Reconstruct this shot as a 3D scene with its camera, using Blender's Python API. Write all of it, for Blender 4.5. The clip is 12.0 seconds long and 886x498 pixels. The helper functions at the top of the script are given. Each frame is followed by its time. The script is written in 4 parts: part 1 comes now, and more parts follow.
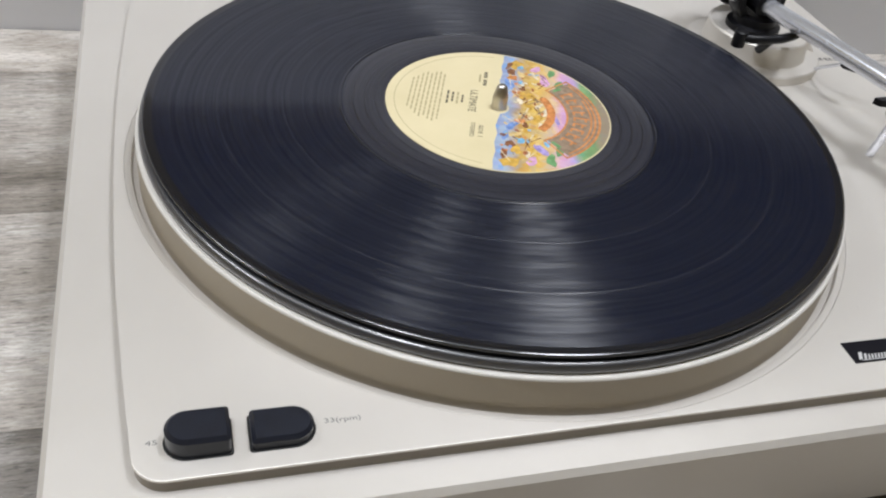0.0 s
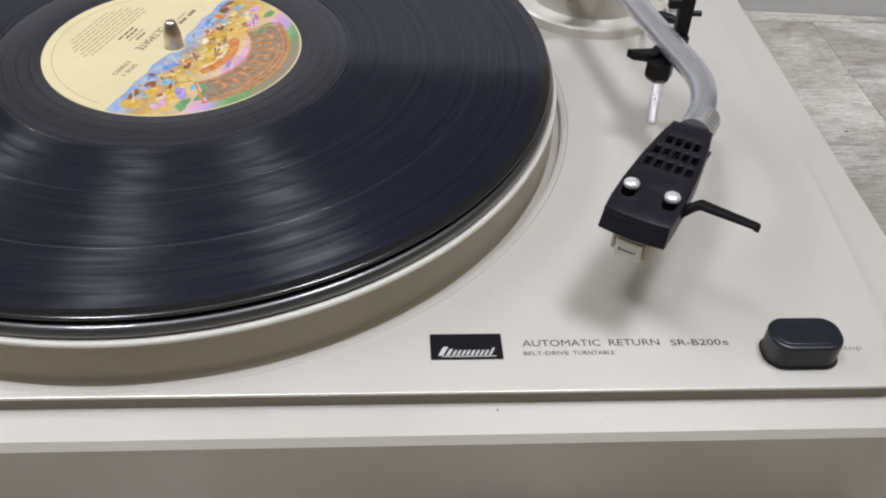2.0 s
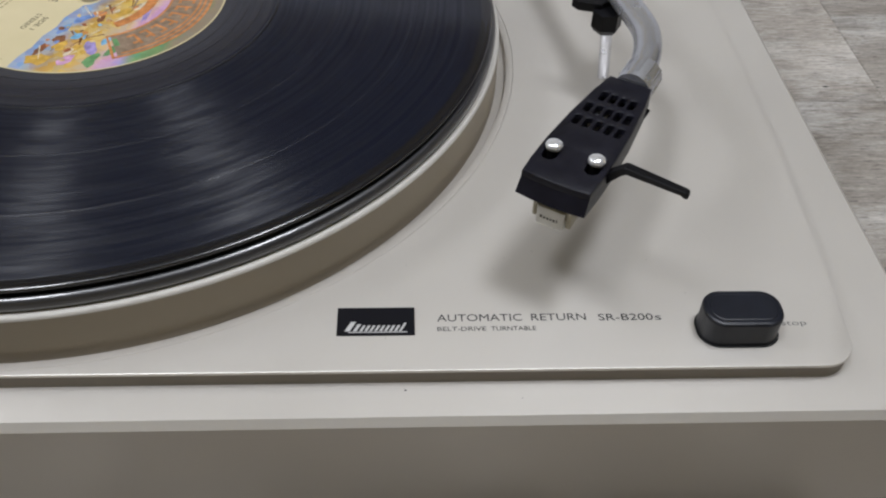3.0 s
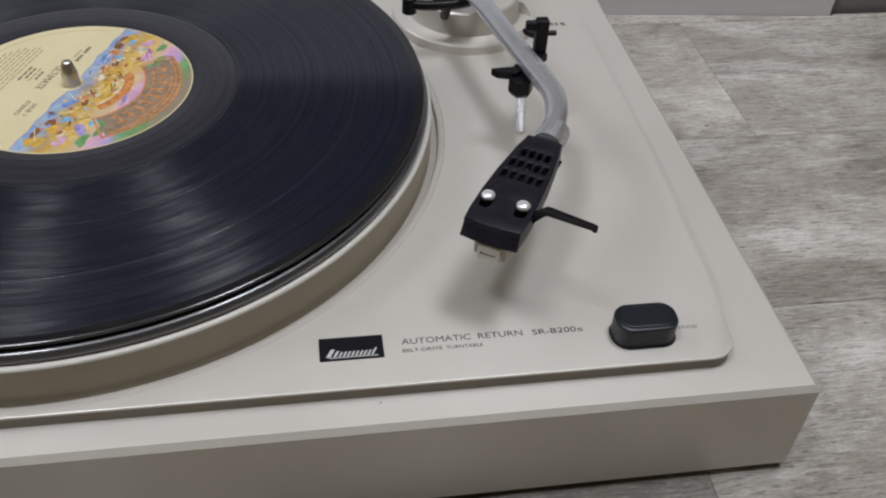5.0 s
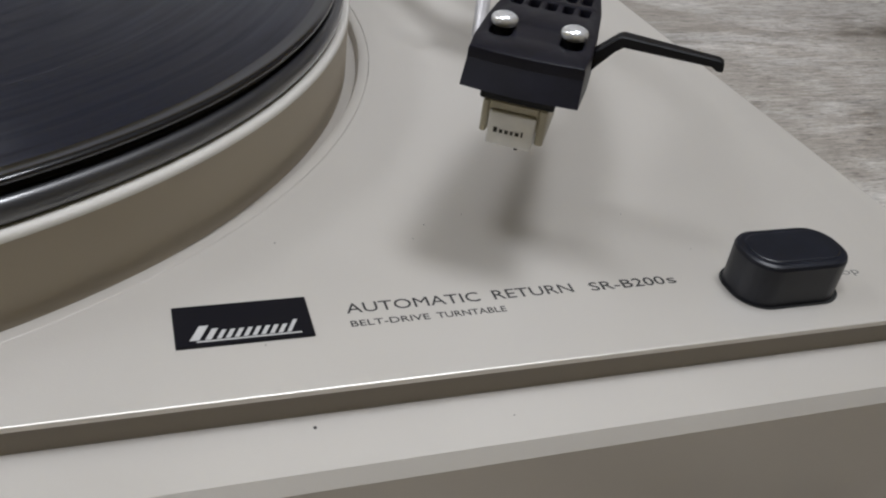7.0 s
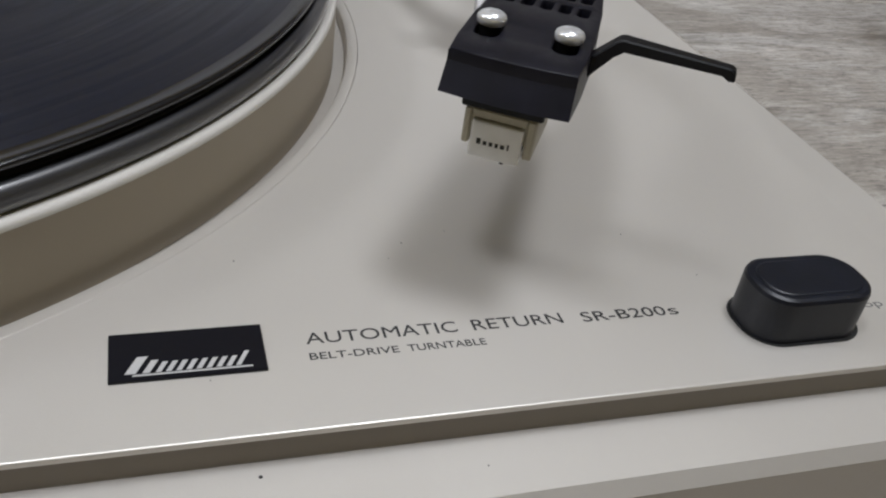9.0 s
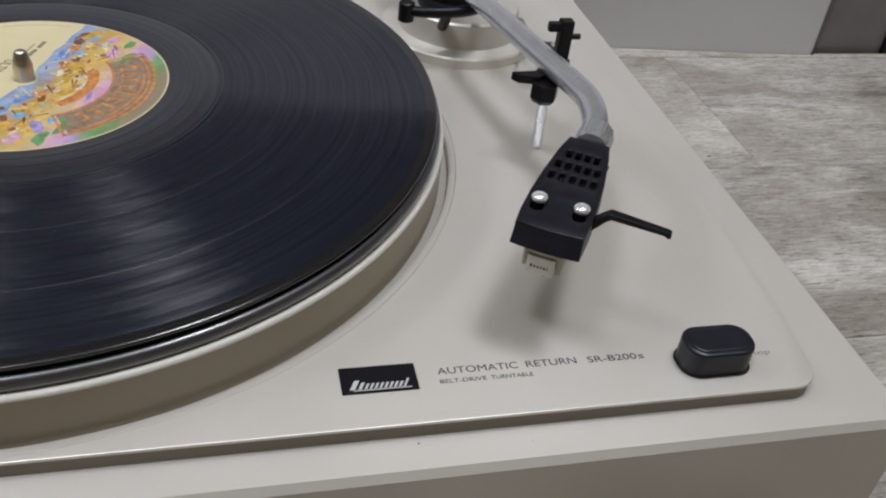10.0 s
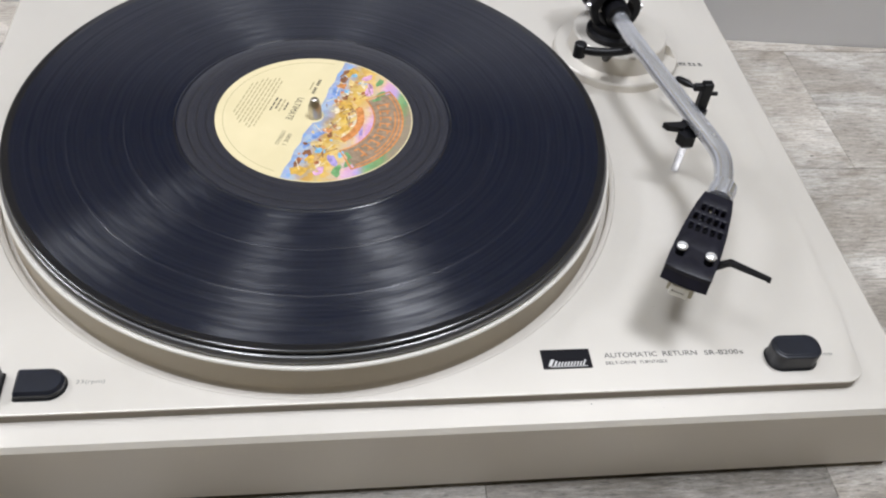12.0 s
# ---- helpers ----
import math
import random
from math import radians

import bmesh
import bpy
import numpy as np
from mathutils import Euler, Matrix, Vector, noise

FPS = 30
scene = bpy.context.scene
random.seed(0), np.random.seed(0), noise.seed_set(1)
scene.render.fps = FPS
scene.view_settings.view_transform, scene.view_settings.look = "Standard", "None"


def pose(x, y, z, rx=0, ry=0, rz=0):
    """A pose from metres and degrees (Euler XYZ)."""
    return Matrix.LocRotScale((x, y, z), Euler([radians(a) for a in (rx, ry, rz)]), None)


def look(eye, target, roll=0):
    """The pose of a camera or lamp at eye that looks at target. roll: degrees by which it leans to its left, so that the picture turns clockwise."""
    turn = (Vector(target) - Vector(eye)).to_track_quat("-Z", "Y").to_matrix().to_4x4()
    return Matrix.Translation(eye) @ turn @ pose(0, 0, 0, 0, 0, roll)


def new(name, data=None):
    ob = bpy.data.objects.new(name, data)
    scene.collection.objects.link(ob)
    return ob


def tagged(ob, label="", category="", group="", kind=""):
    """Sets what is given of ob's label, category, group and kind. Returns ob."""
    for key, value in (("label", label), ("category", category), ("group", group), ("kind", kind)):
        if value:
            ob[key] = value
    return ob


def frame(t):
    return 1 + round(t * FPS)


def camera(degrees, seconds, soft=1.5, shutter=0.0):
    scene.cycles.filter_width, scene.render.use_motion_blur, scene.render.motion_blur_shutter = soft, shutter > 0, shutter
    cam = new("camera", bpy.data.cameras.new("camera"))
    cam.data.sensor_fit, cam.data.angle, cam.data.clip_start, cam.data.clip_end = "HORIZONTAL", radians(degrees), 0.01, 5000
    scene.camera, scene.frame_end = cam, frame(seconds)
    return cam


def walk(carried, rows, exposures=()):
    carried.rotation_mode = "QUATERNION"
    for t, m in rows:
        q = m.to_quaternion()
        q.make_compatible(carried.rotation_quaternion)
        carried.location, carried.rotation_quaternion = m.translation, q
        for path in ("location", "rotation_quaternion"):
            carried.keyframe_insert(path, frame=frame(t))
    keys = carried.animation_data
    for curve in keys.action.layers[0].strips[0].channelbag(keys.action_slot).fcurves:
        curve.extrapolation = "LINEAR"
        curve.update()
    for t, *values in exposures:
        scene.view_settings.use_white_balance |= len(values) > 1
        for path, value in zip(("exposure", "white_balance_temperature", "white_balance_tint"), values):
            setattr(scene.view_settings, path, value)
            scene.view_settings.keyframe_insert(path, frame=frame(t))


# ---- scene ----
# Coordinates: the record's spindle stands at x = y = 0, the tabletop is z = 0, the player's front faces -y.
cam = camera(51.9, 12.0, soft=2.15)
PATH = [
    (0, (-0.13493, -0.32697, 0.27783), (-0.11717, -0.27837, 0.23580), 9.00),
    (0.5, (-0.08623, -0.37023, 0.26827), (-0.07190, -0.32113, 0.22553), 7.70),
    (1, (-0.03483, -0.36930, 0.27190), (-0.02487, -0.31927, 0.22897), 5.50),
    (1.5, (0.03870, -0.35123, 0.27570), (0.04400, -0.30140, 0.23177), 3.10),
    (2, (0.08310, -0.32990, 0.26113), (0.08743, -0.28030, 0.21680), 3.10),
    (2.5, (0.10170, -0.31900, 0.25633), (0.10510, -0.27010, 0.21113), 2.50),
    (3, (0.11571, -0.31364, 0.25052), (0.11873, -0.26619, 0.20388), 2.17),
    (3.2, (0.11249, -0.31248, 0.24844), (0.11851, -0.26525, 0.20187), 4.61),
    (4.8, (0.10123, -0.35113, 0.29767), (0.10830, -0.30477, 0.25030), 2.80),
    (5, (0.09900, -0.35317, 0.29017), (0.10807, -0.30450, 0.24553), 3.40),
    (5.5, (0.08780, -0.31423, 0.20713), (0.10203, -0.26193, 0.16830), 5.30),
    (6, (0.09130, -0.25013, 0.14193), (0.10840, -0.19867, 0.10317), 6.70),
    (6.5, (0.10070, -0.23273, 0.13383), (0.11917, -0.18053, 0.09670), 6.70),
    (7, (0.09243, -0.26053, 0.14987), (0.11370, -0.20920, 0.11303), 8.60),
    (7.2, (0.09500, -0.26833, 0.14673), (0.11770, -0.21543, 0.11310), 8.40),
    (8.8, (0.10797, -0.24503, 0.14453), (0.12763, -0.19377, 0.10673), 9.10),
    (9, (0.10440, -0.24697, 0.14553), (0.12450, -0.19553, 0.10820), 9.20),
    (9.5, (0.08253, -0.29470, 0.18347), (0.10110, -0.24243, 0.14647), 8.30),
    (10, (0.06747, -0.32230, 0.24097), (0.08297, -0.27137, 0.20087), 7.50),
    (10.5, (0.05197, -0.34877, 0.28920), (0.06343, -0.30057, 0.24463), 6.40),
    (11, (0.03080, -0.36453, 0.32433), (0.04077, -0.31777, 0.27787), 6.30),
    (11.5, (0.00200, -0.36840, 0.35603), (0.01153, -0.32287, 0.30830), 7.40),
    (12, (0.00263, -0.37320, 0.37263), (0.01137, -0.32807, 0.32437), 6.90),
]
EXPOSURES = [(0.0, 0.0), (0.5, 0.15), (1.0, -0.3), (1.5, 0.65), (2.0, -0.03), (2.5, -0.42), (3.0, -0.45), (5.0, -0.47), (5.5, -0.17), (6.0, -0.28), (7.0, -0.38), (9.0, -0.43), (9.5, -0.4), (10.5, -0.42), (11.0, -0.25), (11.5, 0.48), (12.0, 0.13)]
walk(cam, [(t, look(eye, aim, roll)) for t, eye, aim, roll in PATH], EXPOSURES)

# ---- light ----
world = bpy.data.worlds.new("world")
scene.world = world
world.use_nodes = True
world.node_tree.nodes["Background"].inputs[0].default_value = (0.8, 0.85, 0.9, 1)
world.node_tree.nodes["Background"].inputs[1].default_value = 0.05
CEIL = 2.0
HANG = 1.72
# x, y, width, length of each hanging ceiling light, its power downwards and that of an added upward fill, in watts
LAMP_SITES = [(-0.46, -0.32, 0.30, 0.45, 17.0, 10.0), (0.50, -0.04, 0.32, 0.5, 20.0, 10.0), (-1.6, 0.5, 0.24, 0.8, 22.0, 5.0)]

# ---- materials ----


def mat(name, base, rough=0.5, metal=0.0, spec=0.5, coat=0.0):
    m = bpy.data.materials.new(name)
    m.use_nodes = True
    b = m.node_tree.nodes["Principled BSDF"]
    b.inputs["Base Color"].default_value = (*base, 1)
    b.inputs["Roughness"].default_value = rough
    b.inputs["Metallic"].default_value = metal
    b.inputs["Specular IOR Level"].default_value = spec
    b.inputs["Coat Weight"].default_value = coat
    return m


def nd(m, kind, **props):
    n = m.node_tree.nodes.new(kind)
    for k, v in props.items():
        n.inputs[k].default_value = v
    return n


def ln(m, a, ao, b, bi):
    m.node_tree.links.new(a.outputs[ao], b.inputs[bi])


def bsdf(m):
    return m.node_tree.nodes["Principled BSDF"]


def ramp(m, stops):
    r = m.node_tree.nodes.new("ShaderNodeValToRGB")
    e = r.color_ramp.elements
    while len(e) < len(stops):
        e.new(0.5)
    for el, (p, c) in zip(e, stops):
        el.position, el.color = p, (*c, 1)
    return r


def coords(m, scale=(1, 1, 1), which="Object"):
    tc = m.node_tree.nodes.new("ShaderNodeTexCoord")
    mp = m.node_tree.nodes.new("ShaderNodeMapping")
    mp.inputs["Scale"].default_value = scale
    ln(m, tc, which, mp, "Vector")
    return mp


def vary(m, c1, c2, scale, stretch=(1, 1, 1), detail=4.0, bump=0.0, bump_scale=None, rough=None, lo=0.3, hi=0.7):
    """Mottle the base colour between c1 and c2, vary the roughness a little and add fine relief."""
    mp = coords(m, stretch)
    n = nd(m, "ShaderNodeTexNoise", Scale=scale, Detail=detail)
    ln(m, mp, 0, n, "Vector")
    r = ramp(m, [(lo, c1), (hi, c2)])
    ln(m, n, 0, r, 0)
    ln(m, r, 0, bsdf(m), "Base Color")
    if rough:
        q = nd(m, "ShaderNodeMapRange")
        q.inputs[3].default_value, q.inputs[4].default_value = rough
        n3 = nd(m, "ShaderNodeTexNoise", Scale=scale * 3.1, Detail=6.0)
        ln(m, mp, 0, n3, "Vector")
        ln(m, n3, 0, q, 0)
        ln(m, q, 0, bsdf(m), "Roughness")
    if bump:
        n2 = nd(m, "ShaderNodeTexNoise", Scale=bump_scale or scale * 8, Detail=3.0)
        ln(m, mp, 0, n2, "Vector")
        bp = nd(m, "ShaderNodeBump", Strength=bump, Distance=0.0002)
        ln(m, n2, 0, bp, "Height")
        ln(m, bp, 0, bsdf(m), "Normal")
    return m


CHAMPAGNE = vary(mat("champagne_paint", (0.61, 0.58, 0.535), 0.42, 0.5), (0.60, 0.57, 0.528), (0.648, 0.617, 0.572), 9, bump=0.10, bump_scale=2600, rough=(0.36, 0.46))
# The platter's side is a darker brown than the deck and the rim.
PLATTER_BROWN = vary(mat("platter_brown", (0.31, 0.28, 0.23), 0.5, 0.05), (0.315, 0.27, 0.205), (0.34, 0.293, 0.225), 14, bump=0.05, bump_scale=2200, rough=(0.50, 0.58))
RIM = vary(mat("rim_paint", (0.58, 0.56, 0.52), 0.5), (0.56, 0.54, 0.50), (0.61, 0.59, 0.55), 40, rough=(0.48, 0.6))
# Darkened champagne: the shade on the plate's upright edge is put into the colour.
SKIRT_SHADE = vary(mat("skirt_shade", (0.25, 0.22, 0.175), 0.45, 0.1), (0.175, 0.148, 0.112), (0.195, 0.166, 0.127), 14, bump=0.05, bump_scale=2200, rough=(0.40, 0.50))
RUBBER = vary(mat("mat_rubber", (0.012, 0.012, 0.014), 0.2, 0.0, 1.0, 0.9), (0.020, 0.021, 0.026), (0.026, 0.027, 0.033), 60, rough=(0.36, 0.40))
BLACK = vary(mat("black_plastic", (0.005, 0.005, 0.006), 0.42, 0.0, 0.22), (0.004, 0.004, 0.005), (0.007, 0.007, 0.009), 120, bump=0.12, bump_scale=4000, rough=(0.32, 0.46))
KEY = vary(mat("button_plastic", (0.007, 0.008, 0.012), 0.38, 0.0, 0.42), (0.0048, 0.006, 0.011), (0.0075, 0.0095, 0.017), 150, bump=0.15, bump_scale=5000, rough=(0.32, 0.42))
SHELL = vary(mat("shell_paint", (0.008, 0.008, 0.013), 0.42, 0.0, 0.30), (0.0045, 0.0045, 0.0085), (0.008, 0.008, 0.0145), 200, bump=0.1, bump_scale=5000, rough=(0.34, 0.46))
CHROME = vary(mat("chrome", (0.85, 0.86, 0.9), 0.14, 1.0), (0.82, 0.83, 0.87), (0.90, 0.91, 0.95), 80, rough=(0.24, 0.36))
SCREW = vary(mat("bright_nickel", (0.86, 0.87, 0.9), 0.15, 0.6), (0.84, 0.85, 0.88), (0.92, 0.93, 0.95), 600, bump=0.25, bump_scale=900, rough=(0.14, 0.22))
SATIN = vary(mat("satin_metal", (0.74, 0.76, 0.83), 0.28, 0.8), (0.70, 0.72, 0.79), (0.78, 0.80, 0.87), 60, rough=(0.22, 0.30))
SPINDLE = vary(mat("spindle_metal", (0.45, 0.42, 0.38), 0.3, 1.0), (0.46, 0.43, 0.39), (0.6, 0.57, 0.52), 200, rough=(0.26, 0.4))
BADGE = mat("badge_black", (0.007, 0.007, 0.010), 0.3, 0.0, 0.25)
SILVER = mat("silver_print", (0.72, 0.72, 0.72), 0.35, 0.5)
INK = mat("dark_ink", (0.016, 0.016, 0.016), 0.6)
GREY_INK = mat("grey_ink", (0.15, 0.147, 0.14), 0.6)
BEIGE = vary(mat("cartridge_plastic", (0.40, 0.37, 0.29), 0.45), (0.38, 0.35, 0.27), (0.44, 0.41, 0.32), 300, rough=(0.38, 0.5))
WHITE = vary(mat("white_plastic", (0.62, 0.62, 0.60), 0.4), (0.70, 0.70, 0.69), (0.78, 0.78, 0.77), 300)
DARKHOLE = mat("dark_gap", (0.01, 0.01, 0.01), 0.8)
FOOT = mat("foot_rubber", (0.02, 0.02, 0.02), 0.7)
CREAM = vary(mat("label_paper", (0.68, 0.59, 0.37), 0.45), (0.56, 0.485, 0.295), (0.61, 0.53, 0.335), 40, bump=0.1, bump_scale=1500, rough=(0.38, 0.5))
LABEL_INK = mat("label_ink", (0.035, 0.03, 0.022), 0.6)
LABEL_FAINT = mat("label_faint_ink", (0.33, 0.28, 0.16), 0.6)
LIGHT_PANEL = bpy.data.materials.new("light_panel")
LIGHT_PANEL.use_nodes = True
nt = LIGHT_PANEL.node_tree
nt.nodes.remove(nt.nodes["Principled BSDF"])
em = nt.nodes.new("ShaderNodeEmission")
em.inputs[0].default_value, em.inputs[1].default_value = (1.0, 0.97, 0.92, 1), 1.0
nt.links.new(em.outputs[0], nt.nodes["Material Output"].inputs[0])
WALL = vary(mat("wall_paint", (0.66, 0.66, 0.68), 0.7), (0.63, 0.63, 0.65), (0.69, 0.69, 0.71), 5, bump=0.15, bump_scale=400)
CEILING = vary(mat("ceiling_paint", (0.75, 0.75, 0.73), 0.8), (0.72, 0.72, 0.70), (0.78, 0.78, 0.76), 3)
# Unseen walls and floor, coloured warm to tint light bounced on upright faces.
BOUNCE_WALL = vary(mat("bounce_wall_paint", (0.30, 0.18, 0.085), 0.8), (0.39, 0.315, 0.125), (0.46, 0.37, 0.15), 3)
FLOOR = vary(mat("bounce_floor", (0.32, 0.19, 0.09), 0.6), (0.28, 0.23, 0.11), (0.34, 0.28, 0.14), 4)
BLOCK_GREY = vary(mat("dark_block", (0.15, 0.14, 0.145), 0.5), (0.18, 0.165, 0.17), (0.24, 0.22, 0.23), 25)


def wood_material(name, lift, chalk_amount):
    """Whitewashed grey wood: streaks along x, darker blotches, chalky highlights, one tone for each plank."""
    m = mat(name, (0.3, 0.27, 0.24), 0.55)
    info = m.node_tree.nodes.new("ShaderNodeObjectInfo")
    tc = m.node_tree.nodes.new("ShaderNodeTexCoord")
    shift = nd(m, "ShaderNodeVectorMath")
    shift.operation = "MULTIPLY_ADD"
    comb = m.node_tree.nodes.new("ShaderNodeCombineXYZ")
    for i in range(3):
        ln(m, info, "Random", comb, i)
    ln(m, comb, 0, shift, 0)
    shift.inputs[1].default_value = (7.0, 3.0, 5.0)
    ln(m, tc, "Object", shift, 2)

    def noise_at(scale, stretch, detail, rough=0.6, dist=0.0):
        mp = m.node_tree.nodes.new("ShaderNodeMapping")
        mp.inputs["Scale"].default_value = stretch
        ln(m, shift, 0, mp, 0)
        n = nd(m, "ShaderNodeTexNoise", Scale=scale, Detail=detail, Roughness=rough, Distortion=dist)
        ln(m, mp, 0, n, "Vector")
        return n
    grain = noise_at(330, (0.13, 2.6, 1), 6, 0.78, 0.3)
    blotch = noise_at(9, (0.6, 1.35, 1), 7, 0.62, 0.9)
    chalk = noise_at(260, (0.22, 1.3, 1), 6, 0.8, 0.8)
    base = ramp(m, [(p, tuple(c * lift for c in col)) for p, col in ((0.42, (0.10, 0.084, 0.066)), (0.53, (0.215, 0.19, 0.16)), (0.64, (0.33, 0.30, 0.265)), (0.76, (0.47, 0.44, 0.40)))])
    mixv = nd(m, "ShaderNodeMath")
    mixv.operation = "MULTIPLY_ADD"
    ln(m, grain, 0, mixv, 0)
    mixv.inputs[1].default_value = 0.22
    half = nd(m, "ShaderNodeMath")
    half.operation = "MULTIPLY"
    half.inputs[1].default_value = 0.94
    ln(m, blotch, 0, half, 0)
    ln(m, half, 0, mixv, 2)
    ln(m, mixv, 0, base, 0)
    worn = noise_at(13, (0.6, 1.3, 1), 5, 0.6, 1.0)
    both = nd(m, "ShaderNodeMath")
    both.operation = "MULTIPLY_ADD"
    ln(m, worn, 0, both, 0)
    both.inputs[1].default_value = 0.9
    part_c = nd(m, "ShaderNodeMath")
    part_c.operation = "MULTIPLY"
    part_c.inputs[1].default_value = 0.55
    ln(m, chalk, 0, part_c, 0)
    ln(m, part_c, 0, both, 2)
    white = ramp(m, [(0.70, (0, 0, 0)), (0.88, (1, 1, 1))])
    ln(m, both, 0, white, 0)
    fac = nd(m, "ShaderNodeMath")
    fac.operation = "MULTIPLY"
    fac.inputs[1].default_value = chalk_amount
    ln(m, white, 0, fac, 0)
    mx = m.node_tree.nodes.new("ShaderNodeMix")
    mx.data_type = "RGBA"
    ln(m, fac, 0, mx, 0)
    ln(m, base, 0, mx, 6)
    mx.inputs[7].default_value = (0.62, 0.60, 0.57, 1)
    # fine fibres along the board, and thin dark cracks
    tone = mx
    for stretch, detail, lo, hi, dark, light in (((85, 700, 1), 4, 0.38, 0.62, 0.80, 1.11), ((130, 900, 1), 3, 0.34, 0.43, 0.5, 1.0), ((420, 1300, 1), 2, 0.36, 0.64, 0.87, 1.09)):
        fib = noise_at(1.0, stretch, detail, 0.6, 0.3)
        q = nd(m, "ShaderNodeMapRange")
        q.inputs[1].default_value, q.inputs[2].default_value = lo, hi
        q.inputs[3].default_value, q.inputs[4].default_value = dark, light
        ln(m, fib, 0, q, 0)
        mul = m.node_tree.nodes.new("ShaderNodeMix")
        mul.data_type, mul.blend_type = "RGBA", "MULTIPLY"
        mul.inputs[0].default_value = 1.0
        ln(m, tone, 2, mul, 6)
        ln(m, q, 0, mul, 7)
        tone = mul
    ln(m, tone, 2, bsdf(m), "Base Color")
    bp = nd(m, "ShaderNodeBump", Strength=0.5, Distance=0.0006)
    ln(m, fib, 0, bp, "Height")
    ln(m, bp, 0, bsdf(m), "Normal")
    return m


WOOD = wood_material("whitewashed_wood", 1.0, 0.5)
# Darker planks before the player; the plinth's shade is partly in this tone.
SHADED_WOOD = wood_material("shaded_dark_wood", 0.62, 0.35)
LIGHT_WOOD = wood_material("light_whitewashed_wood", 1.14, 0.62)
PALE_WOOD = wood_material("pale_wood", 1.3, 0.7)


def vinyl_material(name, aniso, r_lo, r_hi, base, spec):
    """Pressed vinyl: the sheen runs across the grooves, and its gloss changes from band to band of radius."""
    m = mat(name, base, 0.3)
    b = bsdf(m)
    tan = m.node_tree.nodes.new("ShaderNodeTangent")
    tan.direction_type, tan.axis = "RADIAL", "Z"
    ln(m, tan, 0, b, "Tangent")
    b.inputs["Anisotropic"].default_value = aniso
    b.inputs["Anisotropic Rotation"].default_value = 0.25
    b.inputs["Specular IOR Level"].default_value = spec
    tc = m.node_tree.nodes.new("ShaderNodeTexCoord")
    flat = nd(m, "ShaderNodeVectorMath")
    flat.operation = "MULTIPLY"
    flat.inputs[1].default_value = (1, 1, 0)
    ln(m, tc, "Object", flat, 0)
    rad = nd(m, "ShaderNodeVectorMath")
    rad.operation = "LENGTH"
    ln(m, flat, 0, rad, 0)
    # the bands are a little uneven round the disc
    wave = nd(m, "ShaderNodeTexNoise", Scale=26.0, Detail=3.0)
    ln(m, flat, 0, wave, "Vector")
    w4 = nd(m, "ShaderNodeMath")
    w4.operation = "MULTIPLY_ADD"
    ln(m, wave, 0, w4, 0)
    w4.inputs[1].default_value = 0.0022
    ln(m, rad, "Value", w4, 2)
    fine = nd(m, "ShaderNodeTexNoise", Scale=520.0, Detail=5.0, Roughness=0.7)
    fine.noise_dimensions = "1D"
    ln(m, w4, 0, fine, "W")
    # patches of wear that run round with the grooves
    ang = m.node_tree.nodes.new("ShaderNodeSeparateXYZ")
    ln(m, flat, 0, ang, 0)
    turn = nd(m, "ShaderNodeMath")
    turn.operation = "ARCTAN2"
    ln(m, ang, 1, turn, 0)
    ln(m, ang, 0, turn, 1)
    spot = m.node_tree.nodes.new("ShaderNodeCombineXYZ")
    around = nd(m, "ShaderNodeMath")
    around.operation = "MULTIPLY"
    around.inputs[1].default_value = 5.0
    ln(m, turn, 0, around, 0)
    ln(m, around, 0, spot, 0)
    across = nd(m, "ShaderNodeMath")
    across.operation = "MULTIPLY"
    across.inputs[1].default_value = 330.0
    ln(m, rad, "Value", across, 0)
    ln(m, across, 0, spot, 1)
    wear = nd(m, "ShaderNodeTexNoise", Scale=1.0, Detail=2.0)
    ln(m, spot, 0, wear, "Vector")
    q = nd(m, "ShaderNodeMapRange")
    q.inputs[1].default_value, q.inputs[2].default_value = 0.32, 0.68
    q.inputs[3].default_value, q.inputs[4].default_value = r_lo, r_hi
    ln(m, wear, 0, q, 0)
    ln(m, q, 0, b, "Roughness")
    dull = nd(m, "ShaderNodeMapRange")
    dull.inputs[1].default_value, dull.inputs[2].default_value = 0.36, 0.64
    dull.inputs[3].default_value, dull.inputs[4].default_value = spec * 1.2, spec * 0.72
    ln(m, fine, 0, dull, 0)
    ln(m, dull, 0, b, "Specular IOR Level")
    return m


VINYL = vinyl_material("groove_vinyl", 1.0, 0.175, 0.255, (0.0036, 0.0062, 0.0165), 0.98)
# Base lifted above the grooves': some of the ceiling's reflection is in the colour.
DEADWAX = vinyl_material("smooth_vinyl", 0.0, 0.20, 0.24, (0.022, 0.0235, 0.033), 1.0)

GLOSS_VINYL = mat("gloss_vinyl", (0.007, 0.008, 0.012), 0.16, 0.0, 0.9, 0.5)

# ---- building helpers ----
MM = 0.001


def part(name, bm, material, parent=None, label=""):
    bmesh.ops.recalc_face_normals(bm, faces=bm.faces)
    me = bpy.data.meshes.new(name)
    bm.to_mesh(me)
    bm.free()
    me.materials.append(material)
    ob = new(name, me)
    ob.parent = parent
    if label:
        tagged(ob, label)
    return ob


def smooth(ob, angle=35):
    """Smooth shading, kept sharp at edges steeper than the angle."""
    me = ob.data
    bm = bmesh.new()
    bm.from_mesh(me)
    for f in bm.faces:
        f.smooth = True
    for e in bm.edges:
        e.smooth = not (len(e.link_faces) == 2 and e.calc_face_angle(0) > radians(angle))
    bm.to_mesh(me)
    bm.free()
    return ob


